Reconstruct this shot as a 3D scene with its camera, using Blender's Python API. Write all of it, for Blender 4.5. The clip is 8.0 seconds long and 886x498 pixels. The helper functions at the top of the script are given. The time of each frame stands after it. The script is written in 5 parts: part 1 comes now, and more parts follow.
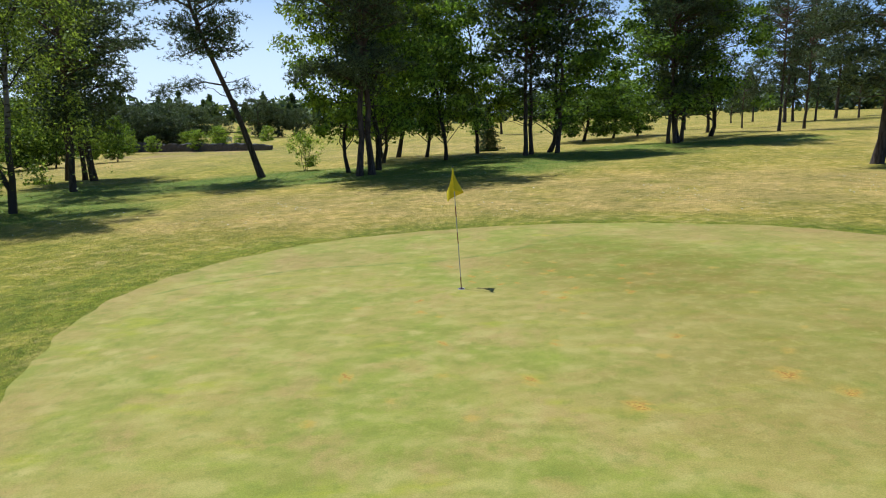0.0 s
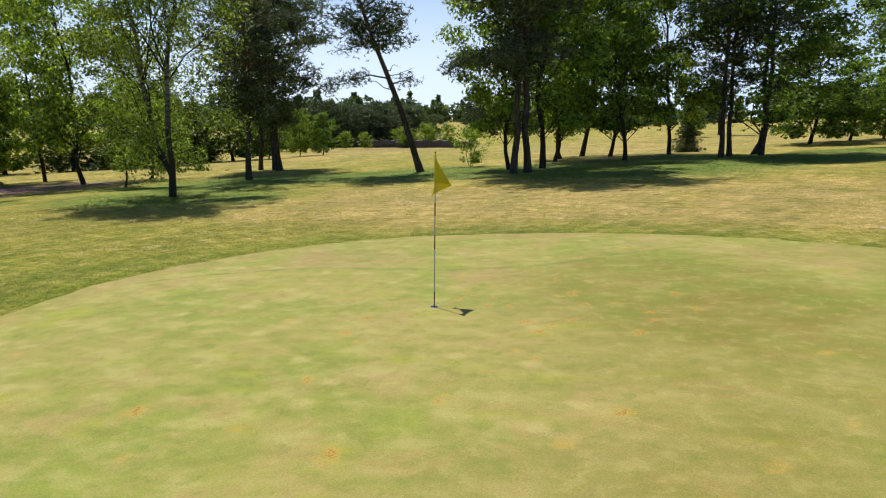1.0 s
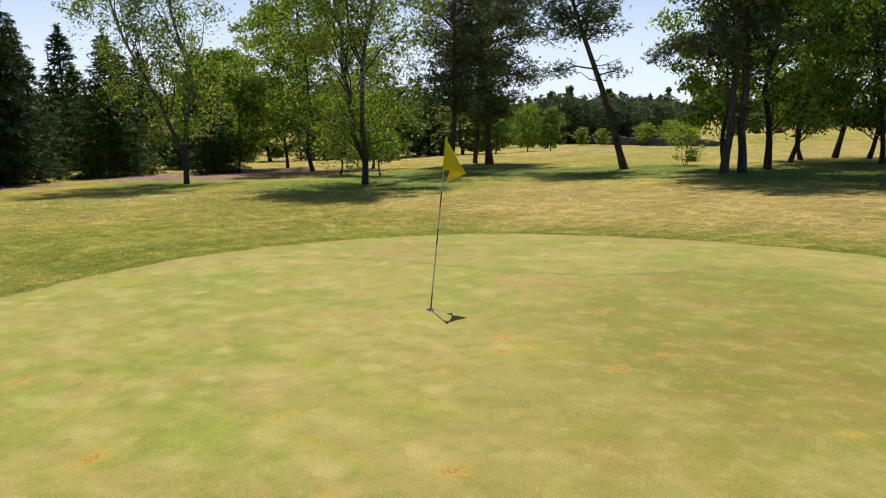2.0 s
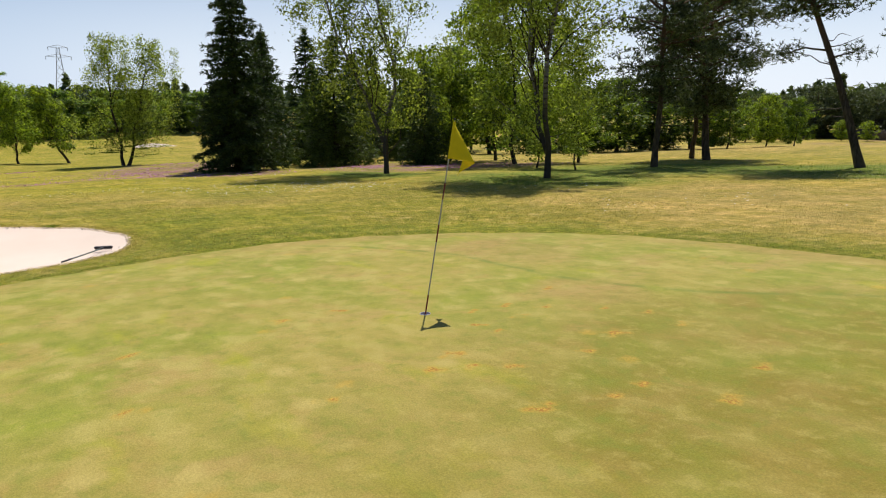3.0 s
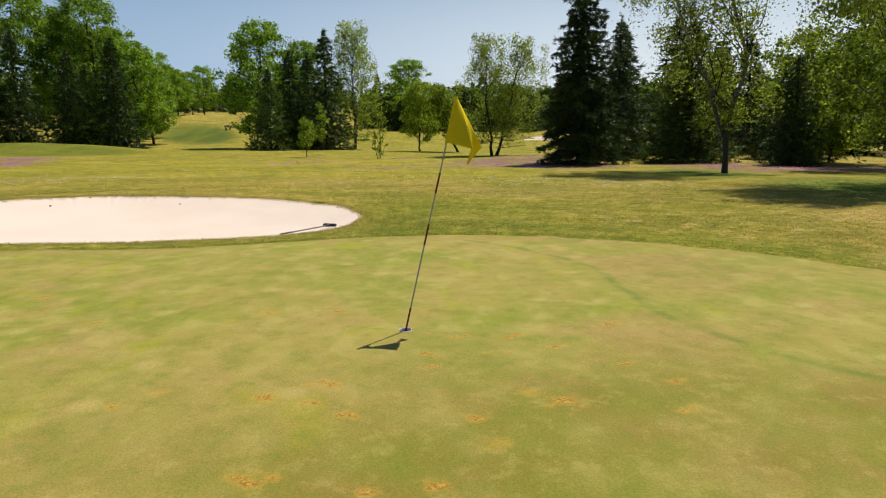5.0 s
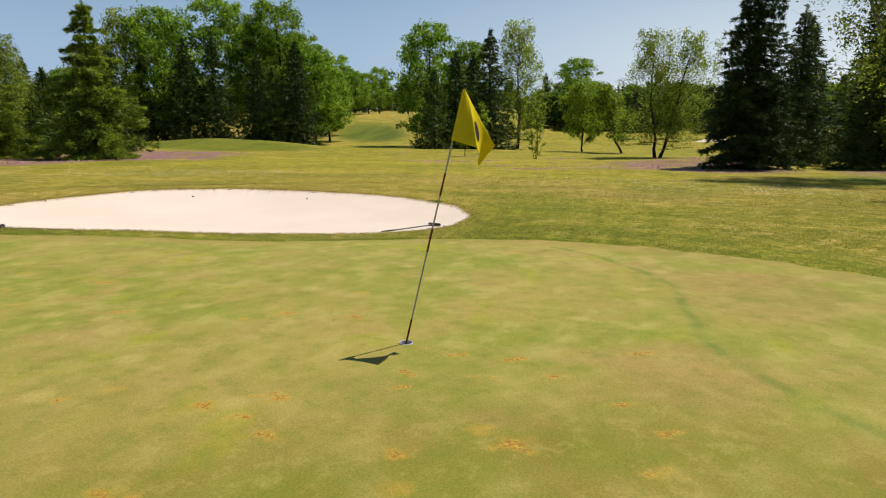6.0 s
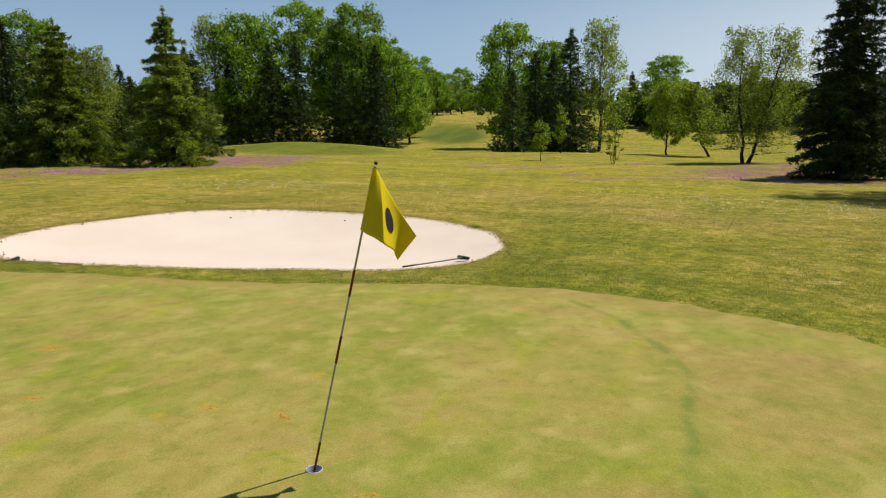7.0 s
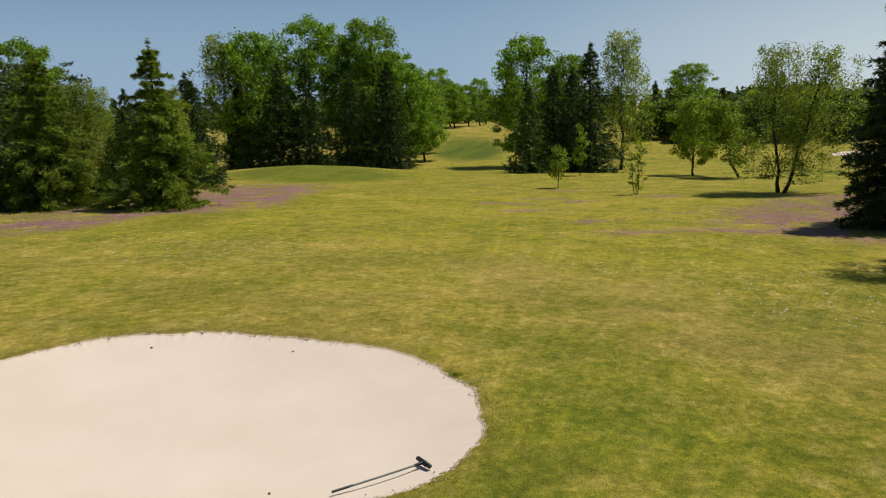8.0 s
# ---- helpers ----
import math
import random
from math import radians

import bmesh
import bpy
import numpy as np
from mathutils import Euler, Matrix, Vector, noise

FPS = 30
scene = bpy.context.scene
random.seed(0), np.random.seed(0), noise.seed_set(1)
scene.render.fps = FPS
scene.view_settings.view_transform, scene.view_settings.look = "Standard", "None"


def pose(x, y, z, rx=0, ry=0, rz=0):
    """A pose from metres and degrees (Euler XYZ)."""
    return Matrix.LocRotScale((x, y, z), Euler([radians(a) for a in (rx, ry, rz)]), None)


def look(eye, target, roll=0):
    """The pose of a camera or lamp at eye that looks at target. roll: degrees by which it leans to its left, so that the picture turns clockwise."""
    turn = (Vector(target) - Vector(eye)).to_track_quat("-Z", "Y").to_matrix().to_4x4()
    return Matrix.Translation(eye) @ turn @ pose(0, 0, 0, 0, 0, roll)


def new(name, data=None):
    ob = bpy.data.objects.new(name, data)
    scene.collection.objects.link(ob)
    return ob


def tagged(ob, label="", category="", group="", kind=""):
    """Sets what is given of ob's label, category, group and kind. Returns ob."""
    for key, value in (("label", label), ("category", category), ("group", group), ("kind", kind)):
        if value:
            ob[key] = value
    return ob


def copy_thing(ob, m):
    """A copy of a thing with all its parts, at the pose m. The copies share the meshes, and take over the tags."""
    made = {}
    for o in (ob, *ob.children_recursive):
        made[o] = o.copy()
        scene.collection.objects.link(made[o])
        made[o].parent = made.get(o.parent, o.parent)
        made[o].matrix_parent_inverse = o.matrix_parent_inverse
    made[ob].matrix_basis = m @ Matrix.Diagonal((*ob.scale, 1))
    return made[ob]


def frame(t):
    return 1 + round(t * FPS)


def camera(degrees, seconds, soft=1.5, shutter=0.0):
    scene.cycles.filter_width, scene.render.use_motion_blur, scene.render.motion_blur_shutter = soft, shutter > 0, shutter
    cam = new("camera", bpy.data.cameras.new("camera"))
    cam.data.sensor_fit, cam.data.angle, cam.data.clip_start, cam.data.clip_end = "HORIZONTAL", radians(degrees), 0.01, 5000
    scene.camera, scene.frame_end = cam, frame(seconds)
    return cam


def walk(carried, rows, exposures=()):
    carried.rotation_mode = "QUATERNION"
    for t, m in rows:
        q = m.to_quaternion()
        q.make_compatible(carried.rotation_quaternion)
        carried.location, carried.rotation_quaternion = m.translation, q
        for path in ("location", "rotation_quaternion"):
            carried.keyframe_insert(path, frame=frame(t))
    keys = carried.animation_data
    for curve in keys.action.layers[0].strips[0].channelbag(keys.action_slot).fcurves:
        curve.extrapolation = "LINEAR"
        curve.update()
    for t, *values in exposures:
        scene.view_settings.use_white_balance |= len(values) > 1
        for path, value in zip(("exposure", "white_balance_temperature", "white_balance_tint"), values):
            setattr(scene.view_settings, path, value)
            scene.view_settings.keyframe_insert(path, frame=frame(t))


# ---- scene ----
cam = camera(64.1, 8.0, soft=1.15)
PATH = [
    (0, (-0.259, -11.774, 2.918), (-0.268, -9.809, 2.549), -0.3),
    (0.5, (1.533, -10.182, 2.705), (1.248, -8.237, 2.338), -0.1),
    (1, (3.042, -8.739, 2.527), (2.419, -6.874, 2.162), 0.1),
    (1.5, (4.252, -7.459, 2.412), (3.307, -5.735, 2.042), 0.3),
    (2, (5.216, -6.235, 2.305), (3.982, -4.706, 1.93), 0.4),
    (2.2, (5.484, -5.722, 2.285), (4.149, -4.282, 1.907), 0.4),
    (3.3, (6.467, -2.954, 2.138), (4.714, -2.077, 1.743), -0.1),
    (3.5, (6.496, -2.506, 2.111), (4.699, -1.723, 1.715), 0.0),
    (4, (6.45, -1.42, 2.06), (4.562, -0.894, 1.662), -0.1),
    (4.5, (6.266, -0.477, 2.012), (4.324, -0.209, 1.612), -0.2),
    (5, (5.987, 0.317, 1.967), (4.028, 0.323, 1.567), -0.3),
    (5.2, (5.87, 0.588, 1.96), (3.913, 0.495, 1.558), -0.2),
    (6.3, (4.981, 1.886, 1.906), (3.101, 1.332, 1.509), -0.4),
    (6.5, (4.742, 2.059, 1.92), (2.876, 1.459, 1.522), -0.5),
    (7, (3.781, 2.357, 2.405), (1.945, 1.672, 2.005), -0.8),
    (7.5, (1.767, 2.237, 3.476), (-0.049, 1.497, 3.083), -1.3),
    (8, (-0.901, 1.771, 4.323), (-2.716, 1.025, 3.937), -1.8),
]
walk(cam, [(t, look(eye, target, roll)) for t, eye, target, roll in PATH],
     exposures=[(0.0, 0.13, 5300, 12), (1.0, 0.20, 5650, 16), (2.0, 0.18, 5950, 17), (4.0, 0.03, 6500, 14), (6.5, -0.06, 6450, 12), (7.2, -0.14, 6400, 11), (8.0, -0.33, 6450, 9)])

# ---- light ----
SUN = Vector((-0.68, 0.81, 2.00)).normalized()
world = bpy.data.worlds.new("sky")
scene.world = world
world.use_nodes = True
wn = world.node_tree.nodes
sky = wn.new("ShaderNodeTexSky")
sky.sky_type = "NISHITA"
sky.sun_disc = False
sky.sun_elevation = math.asin(SUN.z)
sky.sun_rotation = math.atan2(SUN.x, SUN.y) % (2 * math.pi)
sky.air_density, sky.dust_density, sky.ozone_density = 1.15, 0.5, 1.6
wn["Background"].inputs["Strength"].default_value = 0.068
wl = world.node_tree.links
tint = wn.new("ShaderNodeMix")
tint.data_type, tint.blend_type = "RGBA", "MULTIPLY"
tint.inputs[0].default_value = 1.0
tint.inputs[7].default_value = (0.78, 0.92, 1.09, 1)
wl.new(sky.outputs["Color"], tint.inputs[6])
# summer haze that pales the sky towards the horizon, whiter below the sun
way = wn.new("ShaderNodeSeparateXYZ")
wl.new(wn.new("ShaderNodeTexCoord").outputs["Generated"], way.inputs[0])
low = wn.new("ShaderNodeMapRange")
low.interpolation_type = "SMOOTHSTEP"
for key, value in (("From Min", 0.0), ("From Max", 0.30), ("To Min", 0.85), ("To Max", 0.0)):
    low.inputs[key].default_value = value
wl.new(way.outputs["Z"], low.inputs["Value"])
toward = wn.new("ShaderNodeVectorMath")
toward.operation = "DOT_PRODUCT"
toward.inputs[1].default_value = Vector((SUN.x, SUN.y, 0)).normalized()
wl.new(way.inputs[0].links[0].from_socket, toward.inputs[0])
sunward = wn.new("ShaderNodeMapRange")
sunward.interpolation_type = "SMOOTHSTEP"
for key, value in (("From Min", 0.25), ("From Max", 0.95), ("To Min", 0.0), ("To Max", 1.0)):
    sunward.inputs[key].default_value = value
wl.new(toward.outputs["Value"], sunward.inputs["Value"])
air = wn.new("ShaderNodeMix")
air.data_type = "RGBA"
air.inputs[6].default_value = (5.7, 8.1, 11.2, 1)
air.inputs[7].default_value = (12.4, 13.6, 14.2, 1)
wl.new(sunward.outputs["Result"], air.inputs[0])
haze = wn.new("ShaderNodeMix")
haze.data_type = "RGBA"
wl.new(low.outputs["Result"], haze.inputs[0])
wl.new(tint.outputs[2], haze.inputs[6])
wl.new(air.outputs[2], haze.inputs[7])
wl.new(haze.outputs[2], wn["Background"].inputs["Color"])
sun_lamp = bpy.data.lights.new("sun", "SUN")
sun_lamp.energy, sun_lamp.angle, sun_lamp.color = 4.9, radians(0.55), (1.0, 0.95, 0.87)
new("sun", sun_lamp).matrix_world = look(SUN * 60, (0, 0, 0))


# ---- materials ----
class Mat:
    """A node material in the making."""

    def __init__(self, name):
        self.m = bpy.data.materials.new(name)
        self.m.use_nodes = True
        self.t = self.m.node_tree
        self.b = self.t.nodes["Principled BSDF"]
        self.out = self.t.nodes["Material Output"]
        self.co = self.t.nodes.new("ShaderNodeTexCoord").outputs["Object"]

    def add(self, kind, **links):
        n = self.t.nodes.new(kind)
        for k, v in links.items():
            self.put(n.inputs[k], v)
        return n

    def put(self, socket, v):
        if isinstance(v, bpy.types.NodeSocket):
            self.t.links.new(v, socket)
        else:
            socket.default_value = v

    def scaled(self, sx, sy, sz, rot=0.0):
        n = self.add("ShaderNodeMapping", Vector=self.co)
        n.inputs["Scale"].default_value = (sx, sy, sz)
        n.inputs["Rotation"].default_value = (0, 0, rot)
        return n.outputs["Vector"]

    def noise(self, scale, detail=3.0, rough=0.55, co=None):
        n = self.add("ShaderNodeTexNoise", Vector=co or self.co)
        n.inputs["Scale"].default_value = scale
        n.inputs["Detail"].default_value = detail
        n.inputs["Roughness"].default_value = rough
        return n.outputs["Fac"]

    def ramp(self, fac, lo, hi, a=0.0, b=1.0):
        n = self.add("ShaderNodeMapRange", Value=fac)
        n.interpolation_type = "SMOOTHSTEP"
        for k, v in zip(("From Min", "From Max", "To Min", "To Max"), (lo, hi, a, b)):
            n.inputs[k].default_value = v
        return n.outputs["Result"]

    def mix(self, fac, a, b, kind="MIX"):
        n = self.t.nodes.new("ShaderNodeMix")
        n.data_type, n.blend_type = "RGBA", kind
        self.put(n.inputs[0], fac)
        for s, v in ((n.inputs[6], a), (n.inputs[7], b)):
            self.put(s, (*v, 1) if isinstance(v, tuple) else v)
        return n.outputs[2]

    def math(self, op, a, b=0.0):
        n = self.t.nodes.new("ShaderNodeMath")
        n.operation = op
        self.put(n.inputs[0], a)
        self.put(n.inputs[1], b)
        return n.outputs[0]

    def attr(self, name):
        n = self.t.nodes.new("ShaderNodeAttribute")
        n.attribute_name = name
        return n.outputs["Fac"]

    def island(self):
        return self.t.nodes.new("ShaderNodeNewGeometry").outputs["Random Per Island"]

    def object_random(self):
        return self.t.nodes.new("ShaderNodeObjectInfo").outputs["Random"]

    def bump(self, height, strength=0.3, distance=0.02):
        n = self.add("ShaderNodeBump", Height=height)
        n.inputs["Strength"].default_value = strength
        n.inputs["Distance"].default_value = distance
        self.t.links.new(n.outputs["Normal"], self.b.inputs["Normal"])

    def done(self, colour, rough=0.8, spec=0.3, metal=0.0):
        self.put(self.b.inputs["Base Color"], (*colour, 1) if isinstance(colour, tuple) else colour)
        self.put(self.b.inputs["Roughness"], rough)
        self.b.inputs["Specular IOR Level"].default_value = spec
        self.b.inputs["Metallic"].default_value = metal
        return self.m


def plain(name, colour, rough=0.6, spec=0.4, metal=0.0, var=0.12, scale=8.0):
    """A painted or moulded surface with slight wear."""
    k = Mat(name)
    n = k.noise(scale, 4)
    dark = tuple(c * (1 - var) for c in colour)
    light = tuple(min(1, c * (1 + var)) for c in colour)
    k.bump(k.noise(scale * 12, 2), 0.08, 0.002)
    return k.done(k.mix(n, dark, light), rough, spec, metal)


def leaf_mat(name, dark, light, through_amount=0.4, young=None):
    """Leaves: a dull upper face that lets some light through."""
    k = Mat(name)
    c = k.mix(k.ramp(k.island(), 0.2, 0.95), tuple(v * 0.5 for v in dark), tuple(v * 1.4 for v in light))
    c = k.mix(k.ramp(k.noise(0.45, 2), 0.35, 0.7, 0.0, 0.4), c, young or light)
    h = k.add("ShaderNodeHueSaturation", Color=c)
    h.inputs["Hue"].default_value = 0.5
    k.put(h.inputs["Value"], k.ramp(k.object_random(), 0, 1, 0.85, 1.15))
    c = h.outputs["Color"]
    k.done(c, 0.55, 0.25)
    tr = k.add("ShaderNodeBsdfTranslucent", Color=k.mix(1.0, c, (1.15, 1.15, 0.45), "MULTIPLY"))
    mx = k.add("ShaderNodeMixShader")
    mx.inputs[0].default_value = through_amount
    k.t.links.new(k.b.outputs[0], mx.inputs[1])
    k.t.links.new(tr.outputs[0], mx.inputs[2])
    k.t.links.new(mx.outputs[0], k.out.inputs["Surface"])
    return k.m


def cloth_mat(name, colour):
    """Thin woven cloth that glows against the light."""
    k = Mat(name)
    c = k.mix(k.noise(14, 4), tuple(v * 0.92 for v in colour), tuple(min(1, v * 1.08) for v in colour))
    k.bump(k.noise(400, 2), 0.1, 0.001)
    k.done(c, 0.8, 0.15)
    tr = k.add("ShaderNodeBsdfTranslucent", Color=c)
    mx = k.add("ShaderNodeMixShader")
    mx.inputs[0].default_value = 0.16
    k.t.links.new(k.b.outputs[0], mx.inputs[1])
    k.t.links.new(tr.outputs[0], mx.inputs[2])
    k.t.links.new(mx.outputs[0], k.out.inputs["Surface"])
    return k.m


def bark_mat(name, dark, light, upper=None):
    k = Mat(name)
    n = k.noise(3.0, 5, 0.65, k.scaled(4, 4, 0.8))
    c = k.mix(k.ramp(n, 0.3, 0.7), dark, light)
    if upper:
        sep = k.add("ShaderNodeSeparateXYZ", Vector=k.co)
        c = k.mix(k.ramp(sep.outputs["Z"], 3.5, 8.0), c, upper)
    k.bump(n, 0.7, 0.03)
    return k.done(c, 0.9, 0.15)


def birch_bark():
    k = Mat("birch_bark")
    band = k.noise(1.0, 5, 0.7, k.scaled(2.2, 2.2, 9.0))
    sep = k.add("ShaderNodeSeparateXYZ", Vector=k.co)
    low = k.ramp(sep.outputs["Z"], 1.2, 6.5)
    c = k.mix(k.ramp(band, 0.5, 0.62), (0.23, 0.215, 0.19), (0.035, 0.03, 0.027))
    c = k.mix(k.math("MULTIPLY", low, k.ramp(k.noise(0.9, 3), 0.25, 0.5)), (0.05, 0.043, 0.035), c)
    k.bump(band, 0.5, 0.02)
    return k.done(c, 0.8, 0.2)


def grass_mat():
    """The rough: dry and green grass, heather and lush ground by place."""
    k = Mat("rough_grass")
    wide = k.noise(0.09, 3)
    patch = k.noise(0.5, 5, 0.62)
    tuft = k.noise(5.0, 4, 0.65)
    fine = k.noise(38.0, 3, 0.7)
    c = k.mix(k.ramp(patch, 0.35, 0.66), (0.30, 0.266, 0.038), (0.43, 0.335, 0.08))
    c = k.mix(k.ramp(wide, 0.42, 0.62), c, k.mix(k.ramp(tuft, 0.3, 0.7), (0.24, 0.236, 0.026), (0.335, 0.292, 0.042)))
    c = k.mix(k.ramp(tuft, 0.48, 0.75, 0.0, 0.65), c, (0.436, 0.347, 0.12))
    streak = k.noise(0.55, 5, 0.7, k.scaled(1.0, 0.28, 1.0, -0.55))
    c = k.mix(k.ramp(streak, 0.52, 0.66, 0.0, 0.35), c, (0.455, 0.35, 0.115))
    c = k.mix(k.ramp(streak, 0.34, 0.46, 0.4, 0.0), c, (0.19, 0.222, 0.022))
    clump = k.noise(1.7, 7, 0.78)
    c = k.mix(k.ramp(clump, 0.5, 0.64, 0.0, 0.75), c, (0.495, 0.402, 0.156))
    c = k.mix(k.ramp(clump, 0.34, 0.47, 0.6, 0.0), c, (0.168, 0.181, 0.0259))
    c = k.mix(k.math("MULTIPLY", k.attr("dry"), k.ramp(patch, 0.3, 0.6, 0.25, 0.9)), c, (0.40, 0.312, 0.105))
    c = k.mix(k.math("MULTIPLY", k.attr("fresh"), k.ramp(patch, 0.25, 0.65, 0.85, 0.35)), c, k.mix(k.ramp(tuft, 0.3, 0.7), (0.19, 0.218, 0.015), (0.30, 0.295, 0.023)))
    c = k.mix(k.ramp(clump, 0.33, 0.68), k.mix(1.0, c, (0.86, 0.88, 0.8), "MULTIPLY"), k.mix(1.0, c, (1.14, 1.08, 1.15), "MULTIPLY"))
    lush = k.mix(k.ramp(tuft, 0.3, 0.7), (0.115, 0.160, 0.012), (0.215, 0.245, 0.018))
    c = k.mix(k.math("MULTIPLY", k.attr("lush"), k.ramp(clump, 0.3, 0.7, 0.95, 0.45)), c, lush)
    tussock = k.noise(2.6, 5, 0.68)
    c = k.mix(k.ramp(tussock, 0.36, 0.64), k.mix(1.0, c, (0.82, 0.85, 0.72), "MULTIPLY"), k.mix(1.0, c, (1.22, 1.14, 1.16), "MULTIPLY"))
    meadow = k.mix(k.ramp(tuft, 0.3, 0.7), (0.070, 0.140, 0.018), (0.165, 0.235, 0.030))
    c = k.mix(k.math("MULTIPLY", k.attr("meadow"), k.ramp(clump, 0.32, 0.68, 1.0, 0.6)), c, meadow)
    swathe = k.noise(0.30, 4, 0.62, k.scaled(1.2, 0.8, 1.0, 0.42))
    c = k.mix(k.ramp(swathe, 0.34, 0.66), k.mix(1.0, c, (0.83, 0.85, 0.74), "MULTIPLY"), k.mix(1.0, c, (1.19, 1.12, 1.10), "MULTIPLY"))
    fairway = k.mix(k.ramp(k.noise(0.16, 2, 0.4, k.scaled(0.25, 1.6, 1.0, 0.32)), 0.4, 0.6), (0.085, 0.122, 0.014), (0.135, 0.165, 0.018))
    c = k.mix(k.attr("mown"), c, fairway)
    heath = k.mix(k.ramp(tuft, 0.35, 0.65), (0.27, 0.19, 0.10), (0.31, 0.15, 0.17))
    c = k.mix(k.math("MULTIPLY", k.attr("heather"), k.ramp(k.noise(0.35, 5, 0.7), 0.38, 0.56)), c, heath)
    c = k.mix(k.math("MULTIPLY", k.attr("buttercup"), k.ramp(k.noise(0.8, 4, 0.7), 0.48, 0.62, 0, 0.6)), c, (0.43, 0.365, 0.018))
    c = k.mix(k.ramp(fine, 0.25, 0.8, 0.0, 1.0), k.mix(1.0, c, (0.62, 0.65, 0.54), "MULTIPLY"), k.mix(1.0, c, (1.34, 1.29, 1.25), "MULTIPLY"))
    grit = k.noise(7.0, 5, 0.7)
    c = k.mix(k.ramp(grit, 0.36, 0.66), k.mix(1.0, c, (0.78, 0.81, 0.74), "MULTIPLY"), k.mix(1.0, c, (1.18, 1.15, 1.16), "MULTIPLY"))
    spill = k.math("ADD", k.attr("spill"), k.math("MULTIPLY", k.math("SUBTRACT", k.noise(14.0, 5, 0.75), 0.5), 1.5))
    c = k.mix(k.math("MULTIPLY", k.ramp(spill, 0.42, 0.6), k.ramp(k.attr("spill"), 0.0, 0.1)), c, k.mix(k.ramp(fine, 0.3, 0.7), (0.70, 0.54, 0.36), (0.86, 0.71, 0.54)))
    k.bump(k.math("ADD", k.math("MULTIPLY", tuft, 1.2), fine), 0.8, 0.05)
    return k.done(c, 0.9, 0.12)


def green_mat():
    """Close-mown turf with pale, yellow and worn patches."""
    k = Mat("putting_turf")
    a = k.noise(0.42, 4, 0.6)
    b = k.noise(1.1, 4, 0.6, k.scaled(1, 1.25, 1, 0.6))
    d = k.noise(2.2, 2, 0.5, k.scaled(0.8, 1.2, 1, 0.9))
    fine = k.noise(70.0, 3, 0.7)
    mott = k.noise(5.5, 4, 0.65)
    c = k.mix(k.ramp(a, 0.38, 0.60), (0.262, 0.272, 0.042), (0.350, 0.295, 0.070))
    c = k.mix(k.ramp(b, 0.52, 0.70, 0, 0.6), c, (0.270, 0.300, 0.034))
    c = k.mix(k.ramp(b, 0.36, 0.46, 0.8, 0), c, (0.366, 0.279, 0.0783))
    blush = k.noise(0.75, 5, 0.65, k.scaled(1.3, 0.7, 1, 1.1))
    c = k.mix(k.ramp(blush, 0.50, 0.68, 0, 0.7), c, (0.395, 0.275, 0.098))
    lime = k.noise(0.95, 4, 0.6, k.scaled(0.7, 1.4, 1, 0.3))
    c = k.mix(k.ramp(lime, 0.56, 0.70, 0, 0.7), c, (0.335, 0.335, 0.026))
    c = k.mix(k.ramp(d, 0.50, 0.72, 0, 0.6), c, (0.440, 0.375, 0.115))
    c = k.mix(k.ramp(d, 0.28, 0.48, 0.42, 0), c, (0.200, 0.210, 0.026))
    spots = k.add("ShaderNodeTexVoronoi", Vector=k.scaled(1, 1, 0.001))
    spots.inputs["Scale"].default_value = 1.25
    near_spot = k.ramp(k.math("ADD", spots.outputs["Distance"], k.math("MULTIPLY", k.noise(9, 3), 0.16)), 0.13, 0.24, 1, 0)
    sep = k.add("ShaderNodeSeparateColor", Color=spots.outputs["Color"])
    chosen = k.ramp(sep.outputs[0], 0.48, 0.55)
    pale = k.add("ShaderNodeTexVoronoi", Vector=k.scaled(1, 1.1, 0.001, 0.7))
    pale.inputs["Scale"].default_value = 2.1
    pale_sep = k.add("ShaderNodeSeparateColor", Color=pale.outputs["Color"])
    pale_near = k.ramp(k.math("ADD", pale.outputs["Distance"], k.math("MULTIPLY", k.noise(6, 4, 0.7), 0.45)), 0.30, 0.62, 1, 0)
    c = k.mix(k.math("MULTIPLY", pale_near, k.ramp(pale_sep.outputs[1], 0.52, 0.66, 0, 0.75)), c, (0.47, 0.385, 0.125))
    c = k.mix(k.math("MULTIPLY", pale_near, k.ramp(pale_sep.outputs[2], 0.62, 0.72, 0, 0.4)), c, (0.200, 0.208, 0.026))
    c = k.mix(k.math("MULTIPLY", k.attr("worn"), k.ramp(b, 0.3, 0.6, 0.3, 0.9)), c, (0.356, 0.236, 0.0829))
    # darker, more olive turf where the broad patch mask lies
    c = k.mix(k.math("MULTIPLY", k.attr("dark_turf"), k.ramp(d, 0.25, 0.75, 0.9, 0.55)), c, k.mix(k.ramp(b, 0.35, 0.65), (0.22, 0.172, 0.024), (0.19, 0.205, 0.018)))
    c = k.mix(k.ramp(mott, 0.50, 0.68, 0, 0.4), c, (0.425, 0.350, 0.105))
    c = k.mix(k.ramp(mott, 0.32, 0.48, 0.4, 0), c, (0.178, 0.215, 0.030))
    worn_spot = k.math("MAXIMUM", k.math("MULTIPLY", near_spot, k.math("MULTIPLY", chosen, 0.55)), k.attr("scar"))
    c = k.mix(k.math("MULTIPLY", worn_spot, k.ramp(k.noise(24, 4, 0.7), 0.34, 0.58, 0.25, 1.0)), c, (0.52, 0.325, 0.055))
    c = k.mix(k.math("MULTIPLY", k.ramp(k.attr("scar"), 0.4, 0.9), k.ramp(k.noise(45, 3), 0.44, 0.58, 0, 0.85)), c, (0.30, 0.13, 0.025))
